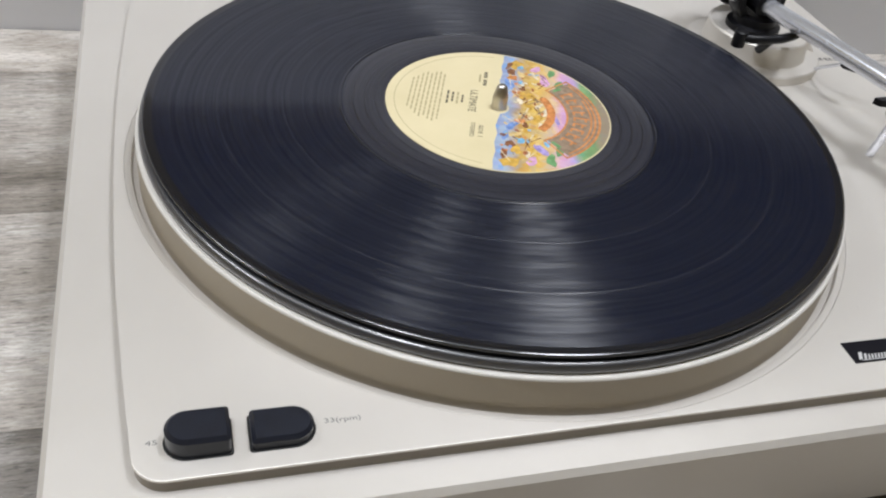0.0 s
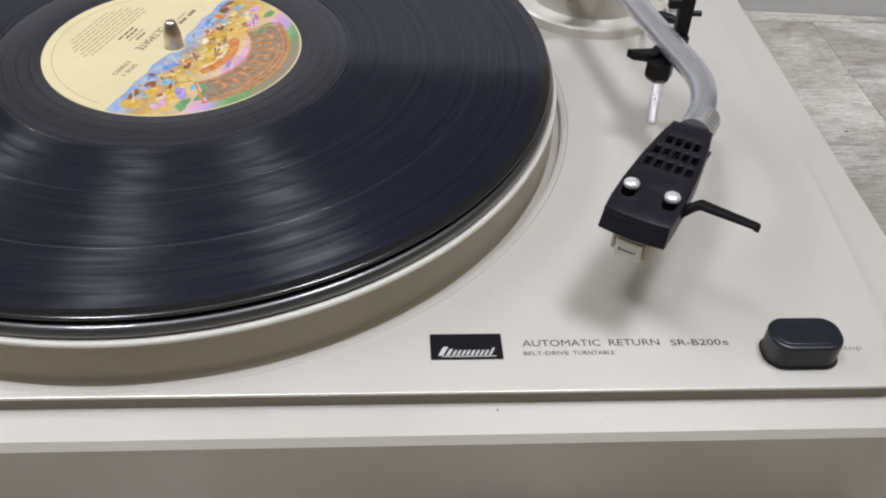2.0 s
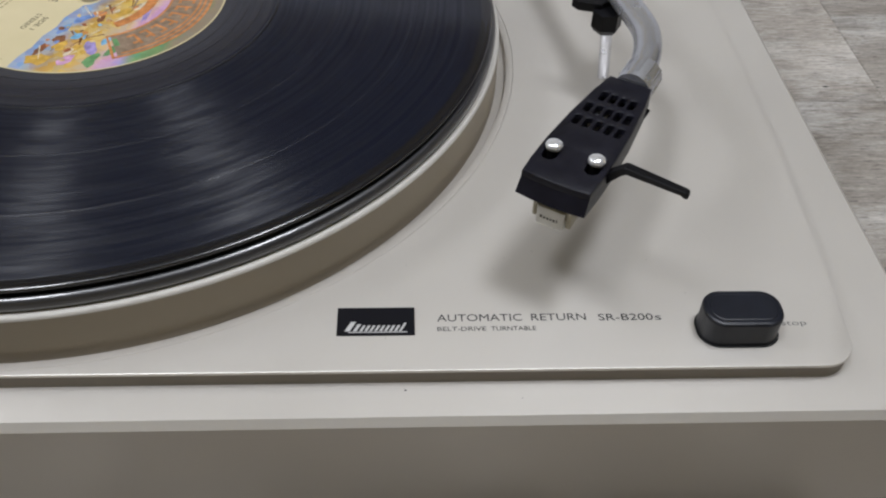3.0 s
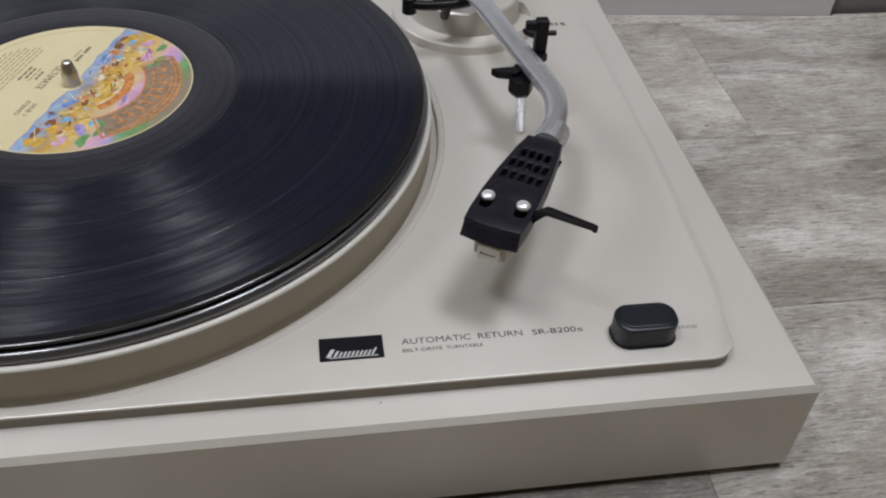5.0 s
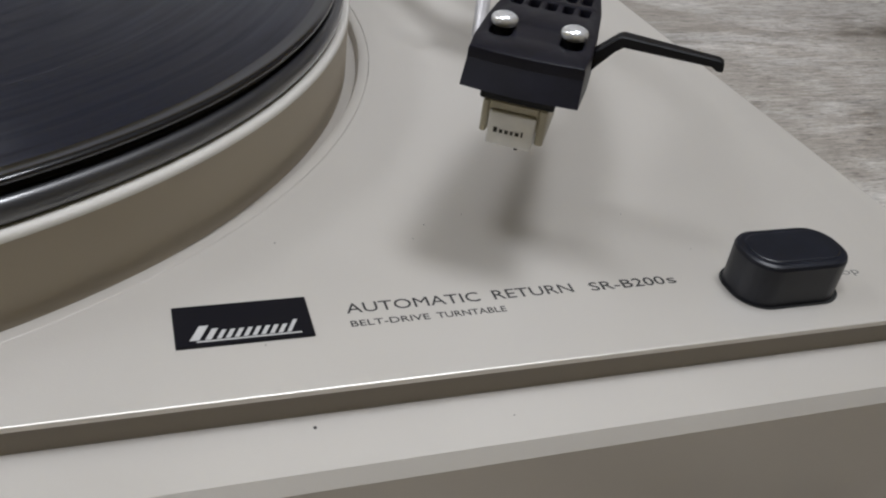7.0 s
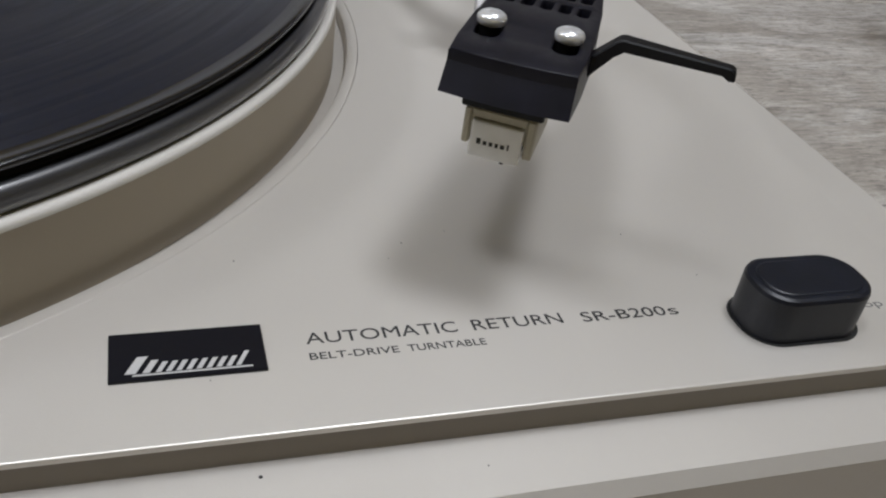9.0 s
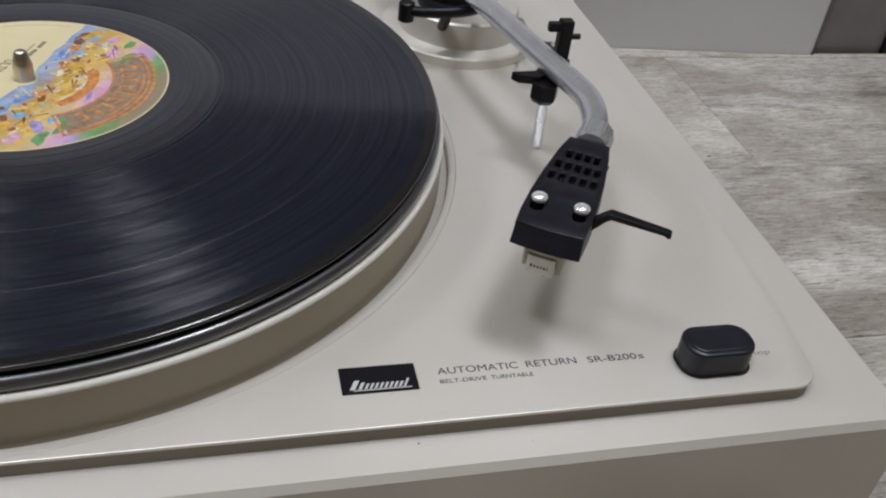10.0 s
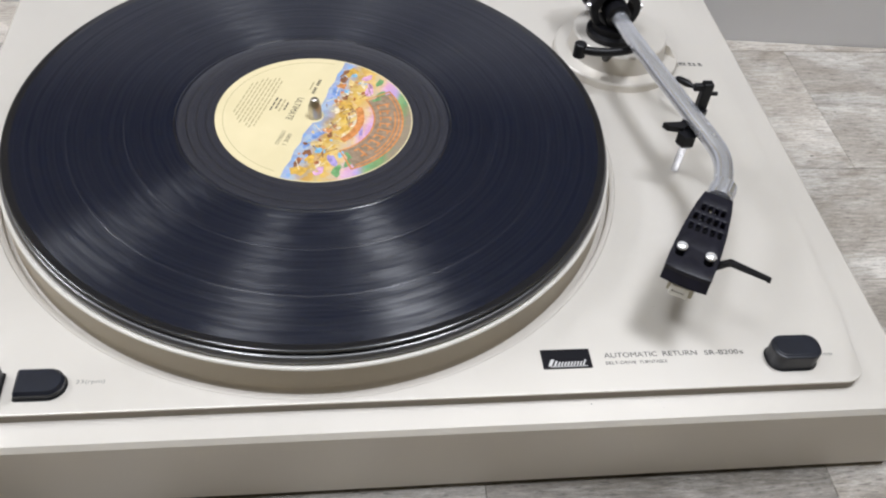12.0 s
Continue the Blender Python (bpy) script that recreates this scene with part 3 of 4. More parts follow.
def build_arm():
    pts = [(177.0, 84, 131.5), (178.6, 66, 132.4), (181.2, 45, 133.6), (187.4, 8, 135), (192.6, -20, 135.6), (196.4, -40, 136), (197.4, -51, 136), (195.4, -62, 135.8), (191.6, -72, 135.3)]
    line = [(p.x, p.y, p.z - 44.5) for p in spline(pts, 10)]
    arm = smooth(part("tonearm", tube(line, 4.6, 24), SATIN, player, "curved chrome tonearm tube"))
    smooth(part("collar", tube([head(-54, 0, 135.3), head(-53.6, 0, 135.2), head(-45.4, 0, 134.6), head(-43.6, 0, 134.5), head(-43.2, 0, 134.5)], [5.0, 6.0, 6.0, 5.8, 4.6], 24), SATIN, arm, "chrome locking collar"))
    for k in range(12):
        a = 2 * math.pi * k / 12
        part("collar_rib", tube([head(-53.4, 5.75 * math.cos(a), 135.2 + 5.75 * math.sin(a)), head(-45.6, 5.75 * math.cos(a), 134.6 + 5.75 * math.sin(a))], 0.5, 6), SATIN, arm)
    smooth(part("collar_pin", tube([head(-50, 0.2, 130.5), head(-43.5, 0.2, 129.6)], 1.6, 10), CHROME, arm))
    # headshell: a tapered cap, slotted on top, open below
    outline = [(-7.2, 42.6), (6.4, 42.6), (7.9, 34), (9.7, 18), (10.5, 4), (10.6, -6), (10.3, -12.8), (5.2, -13.4), (0, -13.6), (-5.2, -13.4), (-10.0, -12.8), (-10.5, -6), (-10.4, 4), (-9.8, 18), (-8.6, 34)]
    slots = []
    for yy, xs in ((31.2, (-4.6, -1.55, 1.5, 4.5)), (23.8, (-6.4, -3.2, 0, 3.1, 6.2)), (16.4, (-6.8, -3.4, 0, 3.3, 6.6))):
        for xx in xs:
            slots.append(rounded(xx - 1.0, xx + 1.0, yy - 2.5, yy + 2.3, 0.8, 3))
    for xx in (-6.45, 6.45):
        slots.append(rounded(xx - 2.0, xx + 2.0, -5.0, 3.4, 1.9, 4))
    shell = smooth(part("headshell", to_head(plate(outline, slots, 136.0, 138.0, 0.5, 2)), SHELL, arm, "matt black headshell with three rows of slots"), 30)
    bm = bmesh.new()
    rim, low, inner = [], [], []
    for x, y in outline:
        rim.append(bm.verts.new((x * MM, y * MM, 136.0 * MM)))
        low.append(bm.verts.new((x * 1.02 * MM, (y - (2.6 if y < -10 else 0)) * MM, (131.7 if y < 40 else 131.2) * MM)))
        inner.append(bm.verts.new((x * 0.86 * MM, (y * 0.94 + 0.6) * MM, 131.6 * MM)))
    top_in = [bm.verts.new((v.co.x, v.co.y, 136.0 * MM)) for v in inner]
    k = len(outline)
    for i in range(k):
        j = (i + 1) % k
        bm.faces.new((rim[i], rim[j], low[j], low[i]))
        bm.faces.new((low[i], low[j], inner[j], inner[i]))
        bm.faces.new((inner[i], inner[j], top_in[j], top_in[i]))
        bm.faces.new((top_in[i], top_in[j], rim[j], rim[i]))
    smooth(part("headshell_wall", to_head(bm), SHELL, arm), 30)
    # Black sheets added under the slots so that they look dark inside.
    part("slot_backing", to_head(box(-8.0, 8.0, 11, 40, 131.7, 132.4, 0.2, 1)), BLACK, arm)
    part("screw_backing", to_head(box(-9.2, 9.2, -8, 7, 132.2, 133.4, 0.2, 1)), BLACK, arm)
    for i, (xx, col) in enumerate(((-4.2, SATIN), (-1.4, BEIGE), (1.4, SATIN), (4.2, BLACK))):
        smooth(part("wire", to_head(tube([(xx * 0.8, 36, 133.5), (xx, 26, 134.5), (xx * 1.1, 14, 133.6)], 0.55, 8)), col, arm))
    for xx in (-4.8, -1.6, 1.6, 4.8):
        part("wire_pin", to_head(box(xx - 0.7, xx + 0.7, 13.6, 17.6, 133.6, 134.8, 0.2, 1)), WHITE, arm)
    for v in (-6.45, 6.45):
        p = head(0, v, 138.0)
        smooth(part("screw", lathe([(0, p[2] + 0.3), (2.1, p[2] + 0.3), (2.45, p[2] + 0.6), (2.5, p[2] + 1.5), (2.2, p[2] + 2.0), (1.5, p[2] + 2.4), (0, p[2] + 2.6)], 24, p[0], p[1]), SCREW, arm, "chrome mounting screw"), 70)
        smooth(part("washer", lathe([(0, p[2] - 3.5), (1.9, p[2] - 3.5), (1.9, p[2] + 0.35), (0, p[2] + 0.35)], 20, p[0], p[1]), BLACK, arm), 40)
    # finger lift: rises from the shell's side, bends and runs outwards to a hooked tip
    sec = [(9.2, 131.2), (9.4, 136.0), (14.2, 140.6), (15.0, 140.9), (32.0, 140.4), (32.8, 140.0), (33.0, 138.3), (31.8, 138.2), (31.0, 139.2), (15.4, 139.2), (13.9, 138.0)]
    bm = prism(sec, lambda p, q, s: head(-2.4 + (3.4 - (p - 9) * 0.045) * s + (p - 9) * 0.07, p, q))
    bmesh.ops.bevel(bm, geom=list(bm.edges), offset=0.25 * MM, segments=1, affect="EDGES")
    part("finger_lift", bm, BLACK, arm, "black bent finger lift")
    # cartridge
    part("mount_block", to_head(box(-7.0, 6.4, -11.4, 9.0, 128.4, 131.6, 0.3, 1)), BLACK, arm)
    part("cartridge", to_head(box(-6.3, 5.6, -10.4, 9.0, 123.4, 128.3, 0.4, 2)), BEIGE, arm, "beige phono cartridge")
    part("cartridge_wing", to_head(box(-6.3, -5.1, -10.9, -3, 121.8, 128.2, 0.3, 1)), BEIGE, arm)
    part("cartridge_wing", to_head(box(4.0, 5.5, -10.9, 4, 121.2, 128.2, 0.3, 1)), BEIGE, arm)
    part("cartridge_wing", to_head(box(-5.0, 3.9, -10.9, -3, 126.7, 128.2, 0.2, 1)), BEIGE, arm)
    part("stylus_guard", to_head(box(-4.8, 3.7, -11.4, -6, 120.0, 126.5, 0.35, 2)), WHITE, arm, "white stylus holder with a dark printed mark")
    for i, (x, w) in enumerate(((-3.6, 0.7), (-2.5, 0.6), (-1.5, 0.6), (-0.5, 0.5), (0.4, 0.7), (1.5, 0.3))):
        part("print_bar", to_head(box(x, x + w, -11.46, -11.3, 122.5, 123.2 + (0.3 if i in (0, 5) else 0))), INK, arm)
    smooth(part("stylus", to_head(tube([(0.9, -9.6, 121), (0.9, -10.6, 119.4)], [0.55, 0.3], 10)), BLACK, arm))
    # pivot: stepped turret, black gimbal, counterweight
    cx, cy = 185, 88
    smooth(part("arm_base", lathe([(0, DECK - 0.5), (38.3, DECK - 0.5), (38.3, DECK + 4.4), (37.6, DECK + 5.2), (30, DECK + 5.8), (29.6, DECK + 6.4), (28.6, DECK + 17.0), (27.8, DECK + 17.8), (0, DECK + 17.8)], 96, cx, cy), CHAMPAGNE, player, "stepped round champagne arm base"), 35)
    smooth(part("pivot_column", lathe([(0, DECK + 17), (15, DECK + 17), (15, DECK + 21), (12, DECK + 22), (12, DECK + 26), (0, DECK + 26)], 48, 178, 85), BLACK, player))
    gim = []
    bm = bmesh.new()
    n = 48
    for i in range(n):
        a = 2 * math.pi * i / n
        gim.append([bm.verts.new(((176.5 + math.cos(a) * r) * MM, (86.0 + yy) * MM, (89.0 + math.sin(a) * r) * MM)) for r, yy in ((10.5, -5), (14.2, -5), (15.0, -4), (15.0, 6), (14.2, 7), (10.5, 7))])
    for i in range(n):
        a, b = gim[i], gim[(i + 1) % n]
        for k in range(6):
            bm.faces.new((a[k], b[k], b[(k + 1) % 6], a[(k + 1) % 6]))
    smooth(part("gimbal", bm, BLACK, player, "black pivot ring"), 40)
    for sx in (-1, 1):
        smooth(part("pivot_screw", tube([(176.5 + sx * 14.6, 86, 89), (176.5 + sx * 16.6, 86, 89), (176.5 + sx * 17.2, 86, 89)], [2.4, 2.4, 1.2], 16), CHROME, player))
    smooth(part("bearing_block", tube([(177.6, 76, 87.6), (177.5, 77, 87.7), (175.7, 96, 89), (175.6, 97, 89)], [6.0, 7.4, 7.4, 6.0], 24), BLACK, player))
    smooth(part("counterweight", tube([(174.6, 104, 89.5), (174.4, 105, 89.5), (171.6, 130, 90), (171.4, 131, 90)], [13.4, 14.6, 14.6, 13.4], 40), BLACK, player, "black round counterweight"))
    smooth(part("rear_shaft", tube([(175.7, 94, 89), (174.4, 106, 89.5)], 4.2, 16), SATIN, player))
    # arm lifter: a black curved bar with a stub at its end
    lift = [(151.2, 56.0, 79.6), (158, 52.8, 80.0), (166, 51.6, 80.4), (175, 52.4, 80.6), (184, 55.6, 80.8), (189, 59.5, 80.8)]
    smooth(part("arm_lifter", tube(spline(lift, 6), 2.5, 12), BLACK, player, "black curved arm lifter bar"))
    smooth(part("lifter_stub", tube([(151.2, 56, 74.5), (151.2, 56, 75.0), (151.2, 56, 83.0), (151.2, 56, 83.6)], [2.8, 3.6, 3.6, 2.8], 16), BLACK, player))
    smooth(part("lifter_post", tube([(170, 62, DECK + 16), (170, 54, 79.5)], 2.4, 12), BLACK, player))
    # cueing lever beside the base
    part("lever_bracket", prism([(0, 0), (11, 0), (2, 12), (0, 12)], lambda p, q, s: (214 + p * 0.9, 82 - p * 0.55 + s * 2, DECK + q)), CHAMPAGNE, player)
    smooth(part("cue_lever", tube([(210, 62, DECK + 3.0), (207.5, 52, DECK + 10.4), (206, 38, DECK + 19.6)], 0.95, 10), SATIN, player, "thin metal cueing lever"))
    smooth(part("lever_tip", tube([(206, 38.2, DECK + 19.6), (206.6, 36.6, DECK + 19.9), (210.5, 32, DECK + 20.3), (214, 28, DECK + 20.4)], [1.2, 2.0, 2.2, 0.7], 12), BLACK, player))
    # arm rest: a paddle, a six-sided block on a bright post and an upright clip behind the tube
    rest = part("arm_rest", prism([(177.2, -21.4), (179.2, -24.4), (186.8, -26.2), (204, -11.5), (202, -6.5), (197, -7.0), (186.8, -20.7)], lambda p, q, s: (p, q, 85.2 + 3.2 * s)), BLACK, player, "black plastic arm rest with an upright clip")
    smooth(part("rest_block", lathe([(0, 78.6), (4.2, 78.6), (5.4, 80.4), (5.4, 86.5), (0, 86.5)], 6, 189.4, -26.8), BLACK, rest), 20)
    smooth(part("rest_post", tube([(194.0, -18.0, DECK - 0.4), (193.9, -18.2, DECK + 0.2), (190.2, -26.2, 79.5)], [1.9, 2.1, 2.1], 20), SATIN, rest, "bright metal post"), 50)
    bm = box(198.2, 203.6, -11.0, -6.2, 84.5, 104, 0.7, 2)
    part("rest_clip", bm, BLACK, rest)
    part("rest_hook", box(193.6, 199.6, -10.2, -7.0, 99.2, 103.0, 0.7, 2), BLACK, rest)
    smooth(part("rest_peg", tube([(203.2, -8.6, 97), (207.4, -8.6, 97)], 1.2, 10), BLACK, rest))


build_arm()


# ---- the record ----
def build_record():
    z = 75.5
    prof = [(70.6, z - 0.35), (72, z - 0.25), (74, z - 0.3)]
    prof += [(r, z - 0.30) for r in (90, 91.0, 110, 111, 130, 146.4)]
    prof += [(146.6, z - 0.5), (146.6, z - 1.6), (3.7, z - 1.6), (3.7, z - 0.30), (50.5, z - 0.30), (69.0, z - 0.38), (69.6, z - 0.2), (70.6, z - 0.35)]
    rec = smooth(part("vinyl_record", lathe(prof, 256), VINYL), 25)
    tagged(rec, "black twelve inch vinyl record with a cream and picture label", "record")
    smooth(part("rim", lathe([(146.4, z - 0.31), (147.6, z - 0.30), (148.6, z - 0.16), (149.3, z - 0.06), (149.9, z - 0.12), (150.3, z - 0.36), (150.4, z - 0.7), (150.4, z - 1.0), (150.0, z - 1.4), (149, z - 1.6), (146.4, z - 1.6), (146.4, z - 0.31)], 256), GLOSS_VINYL, rec, "glossy rounded rim"), 60)
    smooth(part("run_out", lathe([(50.2, z - 0.28), (50.4, z - 0.22), (68.4, z - 0.24), (68.8, z - 0.3)], 192), DEADWAX, rec, "smooth run-out ring round the label"), 25)
    for r0 in (54.6, 59.4, 64.2):
        smooth(part("run_out_groove", lathe([(r0 - 0.28, z - 0.25), (r0, z - 0.17), (r0 + 0.28, z - 0.25)], 192), GLOSS_VINYL, rec), 60)
    for r0, h in ((69.9, 0.14), (94.0, 0.015), (121.0, 0.015)):
        smooth(part("track_gap", lathe([(r0 - h * 3 - 0.1, z - 0.32), (r0 - 0.08, z - 0.29 + h), (r0 + 0.08, z - 0.29 + h), (r0 + h * 3 + 0.1, z - 0.32)], 192), GLOSS_VINYL if h > 0.05 else DEADWAX, rec), 60)
    build_label(rec, z - 0.05)


def picture_material():
    """The label's printed scene: bands of blue, gold, pink and green that fade to brown-grey at the rim, with small colour patches."""
    m = mat("label_picture", (0.5, 0.4, 0.3), 0.45)
    tc = m.node_tree.nodes.new("ShaderNodeTexCoord")
    mp = m.node_tree.nodes.new("ShaderNodeMapping")
    mp.vector_type = "TEXTURE"
    mp.inputs["Rotation"].default_value = (0, 0, radians(-110))
    ln(m, tc, "Object", mp, 0)
    sep = m.node_tree.nodes.new("ShaderNodeSeparateXYZ")
    wob = nd(m, "ShaderNodeTexNoise", Scale=160.0, Detail=2.0)
    ln(m, mp, 0, wob, "Vector")
    ln(m, mp, 0, sep, 0)
    b = nd(m, "ShaderNodeMath")
    b.operation = "MULTIPLY_ADD"
    ln(m, wob, 0, b, 0)
    b.inputs[1].default_value = 0.006
    ln(m, sep, 1, b, 2)
    q = nd(m, "ShaderNodeMapRange")
    q.inputs[1].default_value, q.inputs[2].default_value = 0.0, 0.055
    ln(m, b, 0, q, 0)
    sky = ramp(m, [(0.0, (0.160, 0.256, 0.480)), (0.13, (0.200, 0.320, 0.496)), (0.24, (0.386, 0.243, 0.062)), (0.38, (0.545, 0.370, 0.084)), (0.50, (0.526, 0.370, 0.214)), (0.57, (0.508, 0.289, 0.472)), (0.66, (0.370, 0.274, 0.508)), (0.73, (0.119, 0.289, 0.119)), (0.81, (0.107, 0.228, 0.095)), (0.88, (0.228, 0.186, 0.126)), (1.0, (0.214, 0.171, 0.126))])
    ln(m, q, 0, sky, 0)
    vor = nd(m, "ShaderNodeTexVoronoi", Scale=330.0)
    ln(m, mp, 0, vor, "Vector")
    hue = ramp(m, [(0.0, (0.55, 0.20, 0.05)), (0.22, (0.75, 0.52, 0.10)), (0.42, (0.12, 0.32, 0.62)), (0.55, (0.80, 0.66, 0.36)), (0.72, (0.30, 0.12, 0.06)), (0.88, (0.62, 0.40, 0.60))])
    hue.color_ramp.interpolation = "CONSTANT"
    sepc = m.node_tree.nodes.new("ShaderNodeSeparateColor")
    ln(m, vor, "Color", sepc, 0)
    ln(m, sepc, 0, hue, 0)
    zone = ramp(m, [(0.0, (0.16, 0.16, 0.16)), (0.45, (0.14, 0.14, 0.14)), (0.6, (0.12, 0.12, 0.12)), (1.0, (0, 0, 0))])
    ln(m, q, 0, zone, 0)
    mx = m.node_tree.nodes.new("ShaderNodeMix")
    mx.data_type = "RGBA"
    ln(m, zone, 0, mx, 0)
    ln(m, sky, 0, mx, 6)
    ln(m, hue, 0, mx, 7)
    ln(m, mx, 2, bsdf(m), "Base Color")
    return m


def build_label(rec, z):
    turn = Matrix.Rotation(radians(-110), 4, "Z")
    label = part("label", plate(circle(0, 0, 50.2, 128), [circle(0, 0, 3.6, 24)], z - 0.25, z), CREAM, rec, "cream paper label with a colourful printed scene")

    def print_shape(name, outline, level, material, text=""):
        ob = part(name, moved(plate(outline, [], z + level - 0.01, z + level), turn), material, label, text)
        return ob
    # printed scene above a jagged diagonal
    jag = [(-50.0, 0), (-44, 0.2), (-38, -0.6), (-31, 0.2), (-24, -0.8), (-17, 0.3), (-10, 0.0), (-5.6, 0.9), (-4.6, 2.6), (-2.4, 4.2), (0, 4.7), (2.4, 4.2), (4.6, 2.6), (5.6, 0.9), (10, 0.2), (16, -0.6), (22, 0.5), (29, -0.5), (36, 0.4), (43, -0.4), (49.8, 0.0)]
    arc = circle(0, 0, 49.6, 60, 0, 180)
    print_shape("printed_scene", jag[1:-1] + arc, 0.02, picture_material(), "blue, gold, pink and green printed desert scene")
    inks = {}
    for k, c in (("blue", (0.16, 0.28, 0.58)), ("sky", (0.181, 0.441, 0.658)), ("gold", (0.635, 0.381, 0.053)), ("sand", (0.727, 0.525, 0.214)), ("brown", (0.232, 0.084, 0.025)), ("orange", (0.613, 0.232, 0.059)), ("umber", (0.29, 0.205, 0.135)), ("rust", (0.361, 0.105, 0.030)),
                 ("pale", (0.727, 0.635, 0.462)), ("green", (0.134, 0.322, 0.119)), ("pink", (0.658, 0.361, 0.590)), ("lilac", (0.361, 0.285, 0.590))):
        inks[k] = vary(mat("ink_" + k, c, 0.5), tuple(x * 0.55 for x in c), tuple(min(0.9, x * 0.95 + 0.02) for x in c), 420)
    rng = random.Random(7)

    def blob(a, b, ra, rb, ink, level, k=10):
        pts = []
        for i in range(k):
            w = 2 * math.pi * i / k
            g = rng.uniform(0.6, 1.25)
            pts.append((a + ra * g * math.cos(w), b + rb * g * math.sin(w)))
        tilt = rng.uniform(-0.6, 0.6)
        pts = [(a + (p - a) * math.cos(tilt) - (q - b) * math.sin(tilt), max(0.3, b + (p - a) * math.sin(tilt) + (q - b) * math.cos(tilt))) for p, q in pts]
        print_shape("printed_patch", pts, level, inks[ink])
    for a, b, ra, rb, ink in ((-42, 6, 6, 5, "gold"), (-40, 3, 4, 1.6, "brown"), (-34, 4, 3.4, 3, "brown"), (-33, 9, 3.2, 2, "sand"), (-29, 5, 2.6, 3.4, "orange"), (-22, 4, 5, 2.6, "blue"), (-25, 9, 2.4, 2.2, "sky"), (-20, 10, 3.2, 1.8, "brown"),
                              (-15, 8, 3, 4, "orange"), (-14, 14, 4, 2.4, "gold"), (-9, 9, 2, 2.6, "pale"), (-5, 13, 4.4, 2.4, "gold"), (-6, 18, 3.4, 1.6, "pale"), (2, 12, 3, 2, "sand"), (5, 17, 4, 2.2, "gold"), (-1, 21, 5, 1.6, "pale"), (-1, 24, 12, 1.3, "lilac"),
                              (9, 10, 2.2, 3, "orange"), (14, 6, 4.6, 2.4, "blue"), (12, 12, 2.6, 1.8, "brown"), (16, 13, 3, 2.2, "gold"), (20, 9, 2.4, 3.4, "sand"), (22, 4, 4, 1.8, "blue"), (25, 11, 2.6, 1.8, "sky"), (28, 6, 2.6, 3.4, "brown"), (32, 9, 3.4, 2.4, "gold"),
                              (37, 4, 4.4, 2, "brown"), (42, 6, 5, 4.4, "gold"), (34, 14, 3.2, 1.4, "pale"), (-34, 15, 4, 1.6, "pale"), (10, 19, 3, 1.4, "pale"),
                              (-40, 16, 4, 3, "pink"), (-30, 20, 6, 2.6, "pink"), (39, 16, 4, 3.4, "pink"), (30, 20, 6, 2.6, "lilac"), (-38, 23, 5, 2.6, "green"), (-28, 27, 4.4, 2.4, "green"), (37, 24, 5, 2.6, "green"), (28, 27, 4.6, 2.4, "green"), (24, 22, 3, 1.6, "sky")):
        blob(a, b, ra * 0.95, rb * 0.85, ink, 0.035 + rng.uniform(0, 0.012))

    # many small touches of colour that make up the printed crowd and buildings
    for i in range(90):
        a, b = rng.uniform(-40, 40), rng.uniform(2.5, 19.5)
        if 9.5 < math.hypot(a, b) < 44:
            blob(a, b, rng.uniform(0.5, 1.9), rng.uniform(0.5, 1.5), rng.choice(("gold", "sand", "brown", "orange", "pale", "gold", "sand", "sky", "rust", "blue" if b < 8 else "sand")), 0.049 + rng.uniform(0, 0.003), 7)

    # arched maker's mark, as plain ribbons
    def ribbon(r0, r1, a0, a1, cy, ink, level):
        print_shape("printed_ribbon", circle(0, cy, r1, 28, a0, a1) + circle(0, cy, r0, 28, a1, a0), level, inks[ink])
    ribbon(29.0, 43.2, 43, 137, 2, "umber", 0.055)
    for r0, r1, half in ((28.2, 29.1, 49), (42.7, 43.7, 49), (40.8, 41.6, 45), (39.0, 39.8, 26)):
        ribbon(r0, r1, 90 - half, 90 + half, 2, "orange", 0.062)
    for side in (40.2, 138.4):
        ribbon(28.2, 43.7, side, side + 1.4, 2, "orange", 0.062)
    ribbon(21.6, 25.4, 54, 126, 0, "orange", 0.058)
    for a0 in (43.5, 133):
        ribbon(31, 36, a0, a0 + 3, 2, "green", 0.066)
    for i in range(9):
        w = 127 - i * 8.6
        ribbon(31.4, 37.4 if i % 4 else 38.6, w - 1.7, w, 2, "orange", 0.066)
        ribbon(31.4, 32.4, w - 5.6, w - 1.7, 2, "orange", 0.066)
        ribbon(35.2 if i % 2 else 36.4, 36.2 if i % 2 else 37.4, w - 5.0, w - 1.7, 2, "orange", 0.0665)
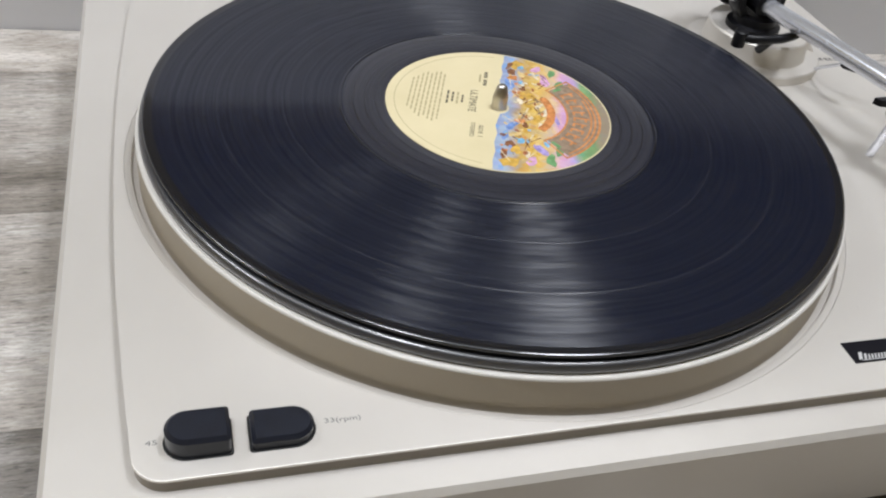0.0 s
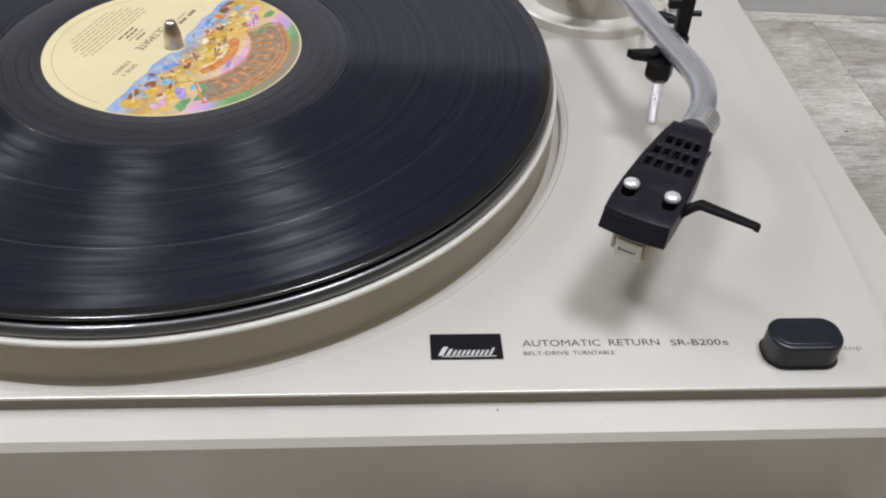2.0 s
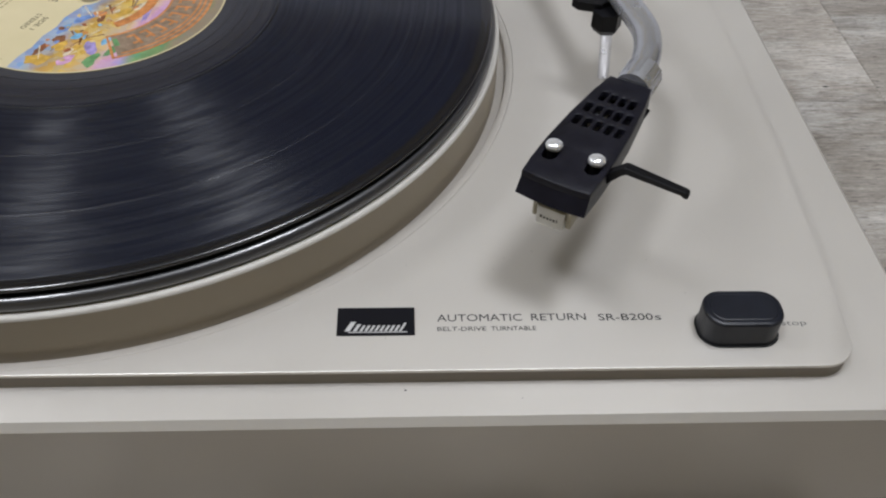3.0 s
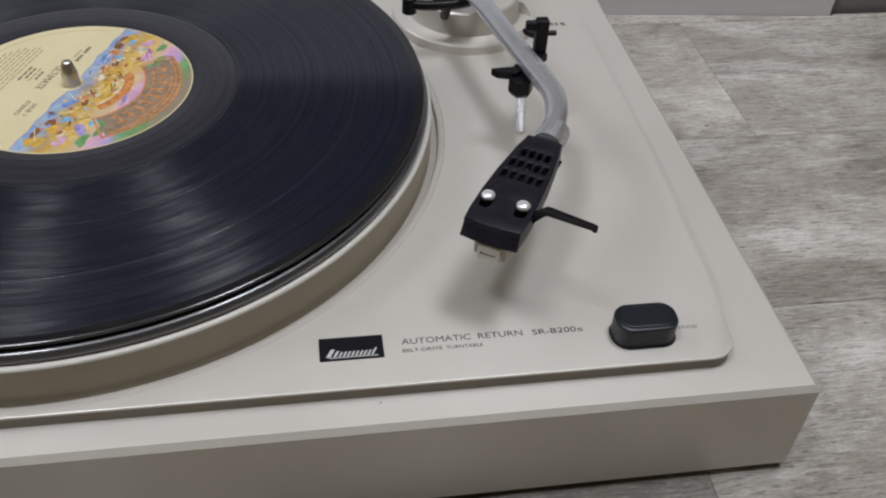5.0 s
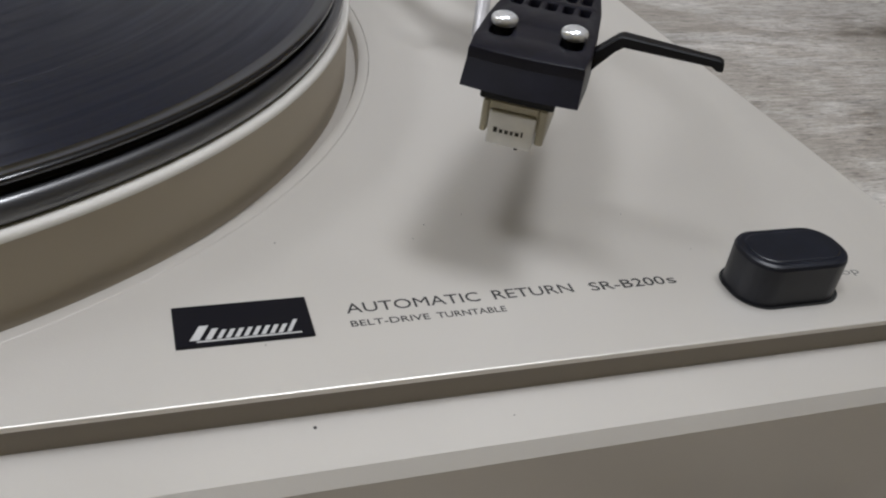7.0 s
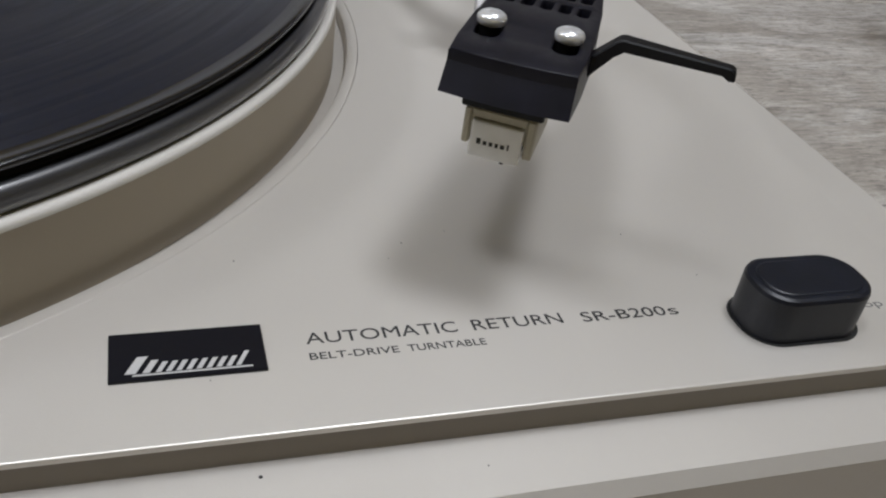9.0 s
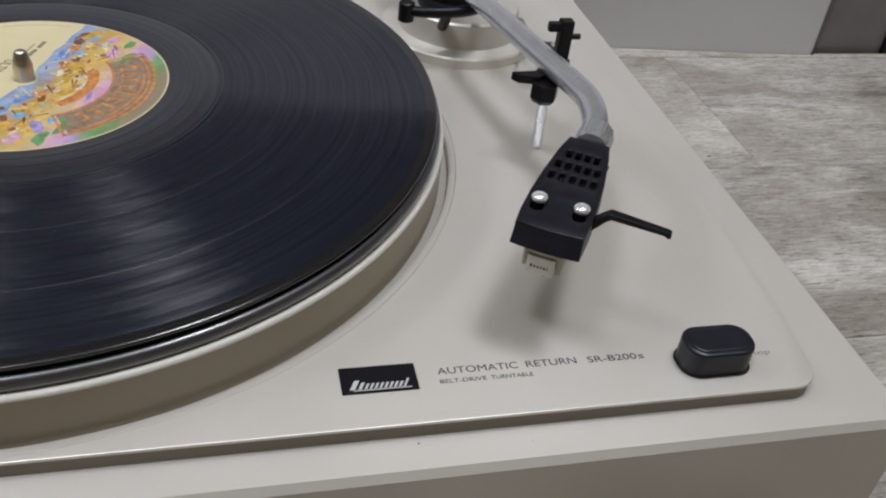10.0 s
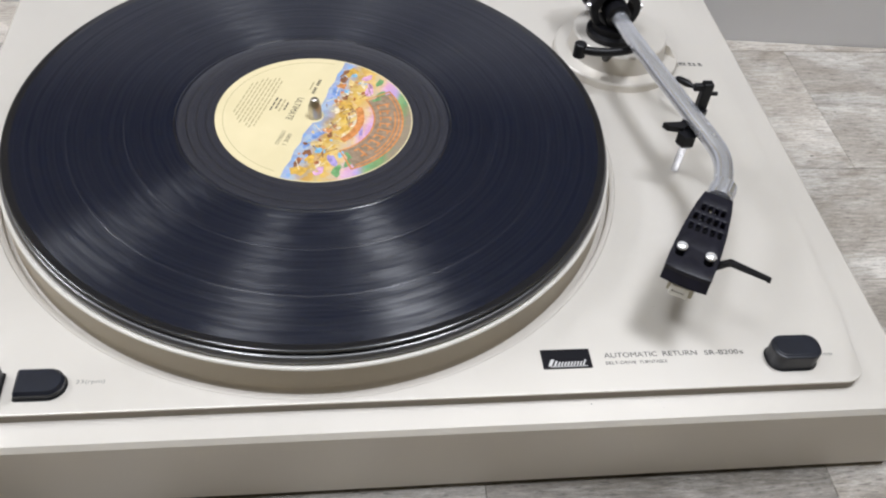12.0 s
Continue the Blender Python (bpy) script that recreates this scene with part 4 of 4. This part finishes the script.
    # thin dark outlines of the printed figures
    for i in range(34):
        a, b = rng.uniform(-41, 41), rng.uniform(2.5, 21)
        if math.hypot(a, b) > 45 or math.hypot(a, b) < 9:
            continue
        w, h, t = rng.uniform(1.4, 4.5), rng.uniform(0.25, 0.5), rng.uniform(-0.9, 0.9)
        c, d = math.cos(t), math.sin(t)
        print_shape("printed_stroke", [(a + p * c - q * d, b + p * d + q * c) for p, q in ((-w, -h), (w, -h * 0.4), (w, h * 0.4), (-w, h))], 0.05, inks[("brown", "umber", "pale")[i % 3]])
    lettering("lettering", "ULTIMATE", -11.6, 7.4, -13.3, 3.6, z + 0.01, LABEL_INK, label, turn, 0.02)
    lettering("lettering", "SIDE 1", 17.6, 26.6, -7.6, 2.0, z + 0.01, LABEL_INK, label, turn, 0.02)
    lettering("lettering", "STEREO", 16.4, 27.4, -11.2, 2.0, z + 0.01, LABEL_INK, label, turn, 0.02)

    def bar(a0, a1, b, h, ink):
        part("print_bar", moved(box(a0, a1, b, b + h, z, z + 0.02), turn), ink, label)
    for k in range(9):
        if k != 4:
            bar(-30 + k * 1.45, -30 + k * 1.45 + 1.0, -8.2, 1.6, LABEL_INK)
    bar(-27, -20, -10.4, 0.9, LABEL_FAINT)
    for i, (w, o) in enumerate(((7, 0), (11, 0), (9, -0.5), (12, 0.3))):
        for k in range(3):
            bar(-2.2 - w / 2 + o + k * w / 3, -2.2 - w / 2 + o + (k + 0.82) * w / 3, -16.9 - i * 2.2, 0.85, LABEL_INK if i != 1 else LABEL_FAINT)
    widths = (40, 44, 42, 38, 40, 36, 30, 26)
    for i, w in enumerate(widths):
        x = -2.0 - w / 2
        while x < -2.0 + w / 2:
            step = rng.uniform(2.0, 5.5)
            bar(x, min(x + step, -2.0 + w / 2), -26.4 - i * 1.95, 0.7, LABEL_FAINT)
            x += step + 0.7
    ring = moved(lathe([(46.2, z + 0.004), (46.2, z + 0.016), (46.5, z + 0.016), (46.5, z + 0.004)], 128), Matrix.Identity(4))
    bmesh.ops.delete(ring, geom=[v for v in ring.verts if v.co.x * 0.94 - v.co.y * 0.342 > -0.004], context="VERTS")
    part("printed_ring", ring, LABEL_FAINT, label)


build_record()


# ---- beside the player ----
def build_dark_block():
    # Unidentified dark object, blocked in as a floor-standing box with a black front.
    cab = thing("cabinet", "dark block beyond the table, standing in for an unidentified dark object", "cabinet")
    part("body", box(464, 900, 182, 520, -800, 150, 4, 2), BLOCK_GREY, cab)
    part("front_slab", box(516, 898, 178.2, 181.6, -780, 146, 1.5, 2), BLACK, cab, "black front slab of the block")


build_dark_block()
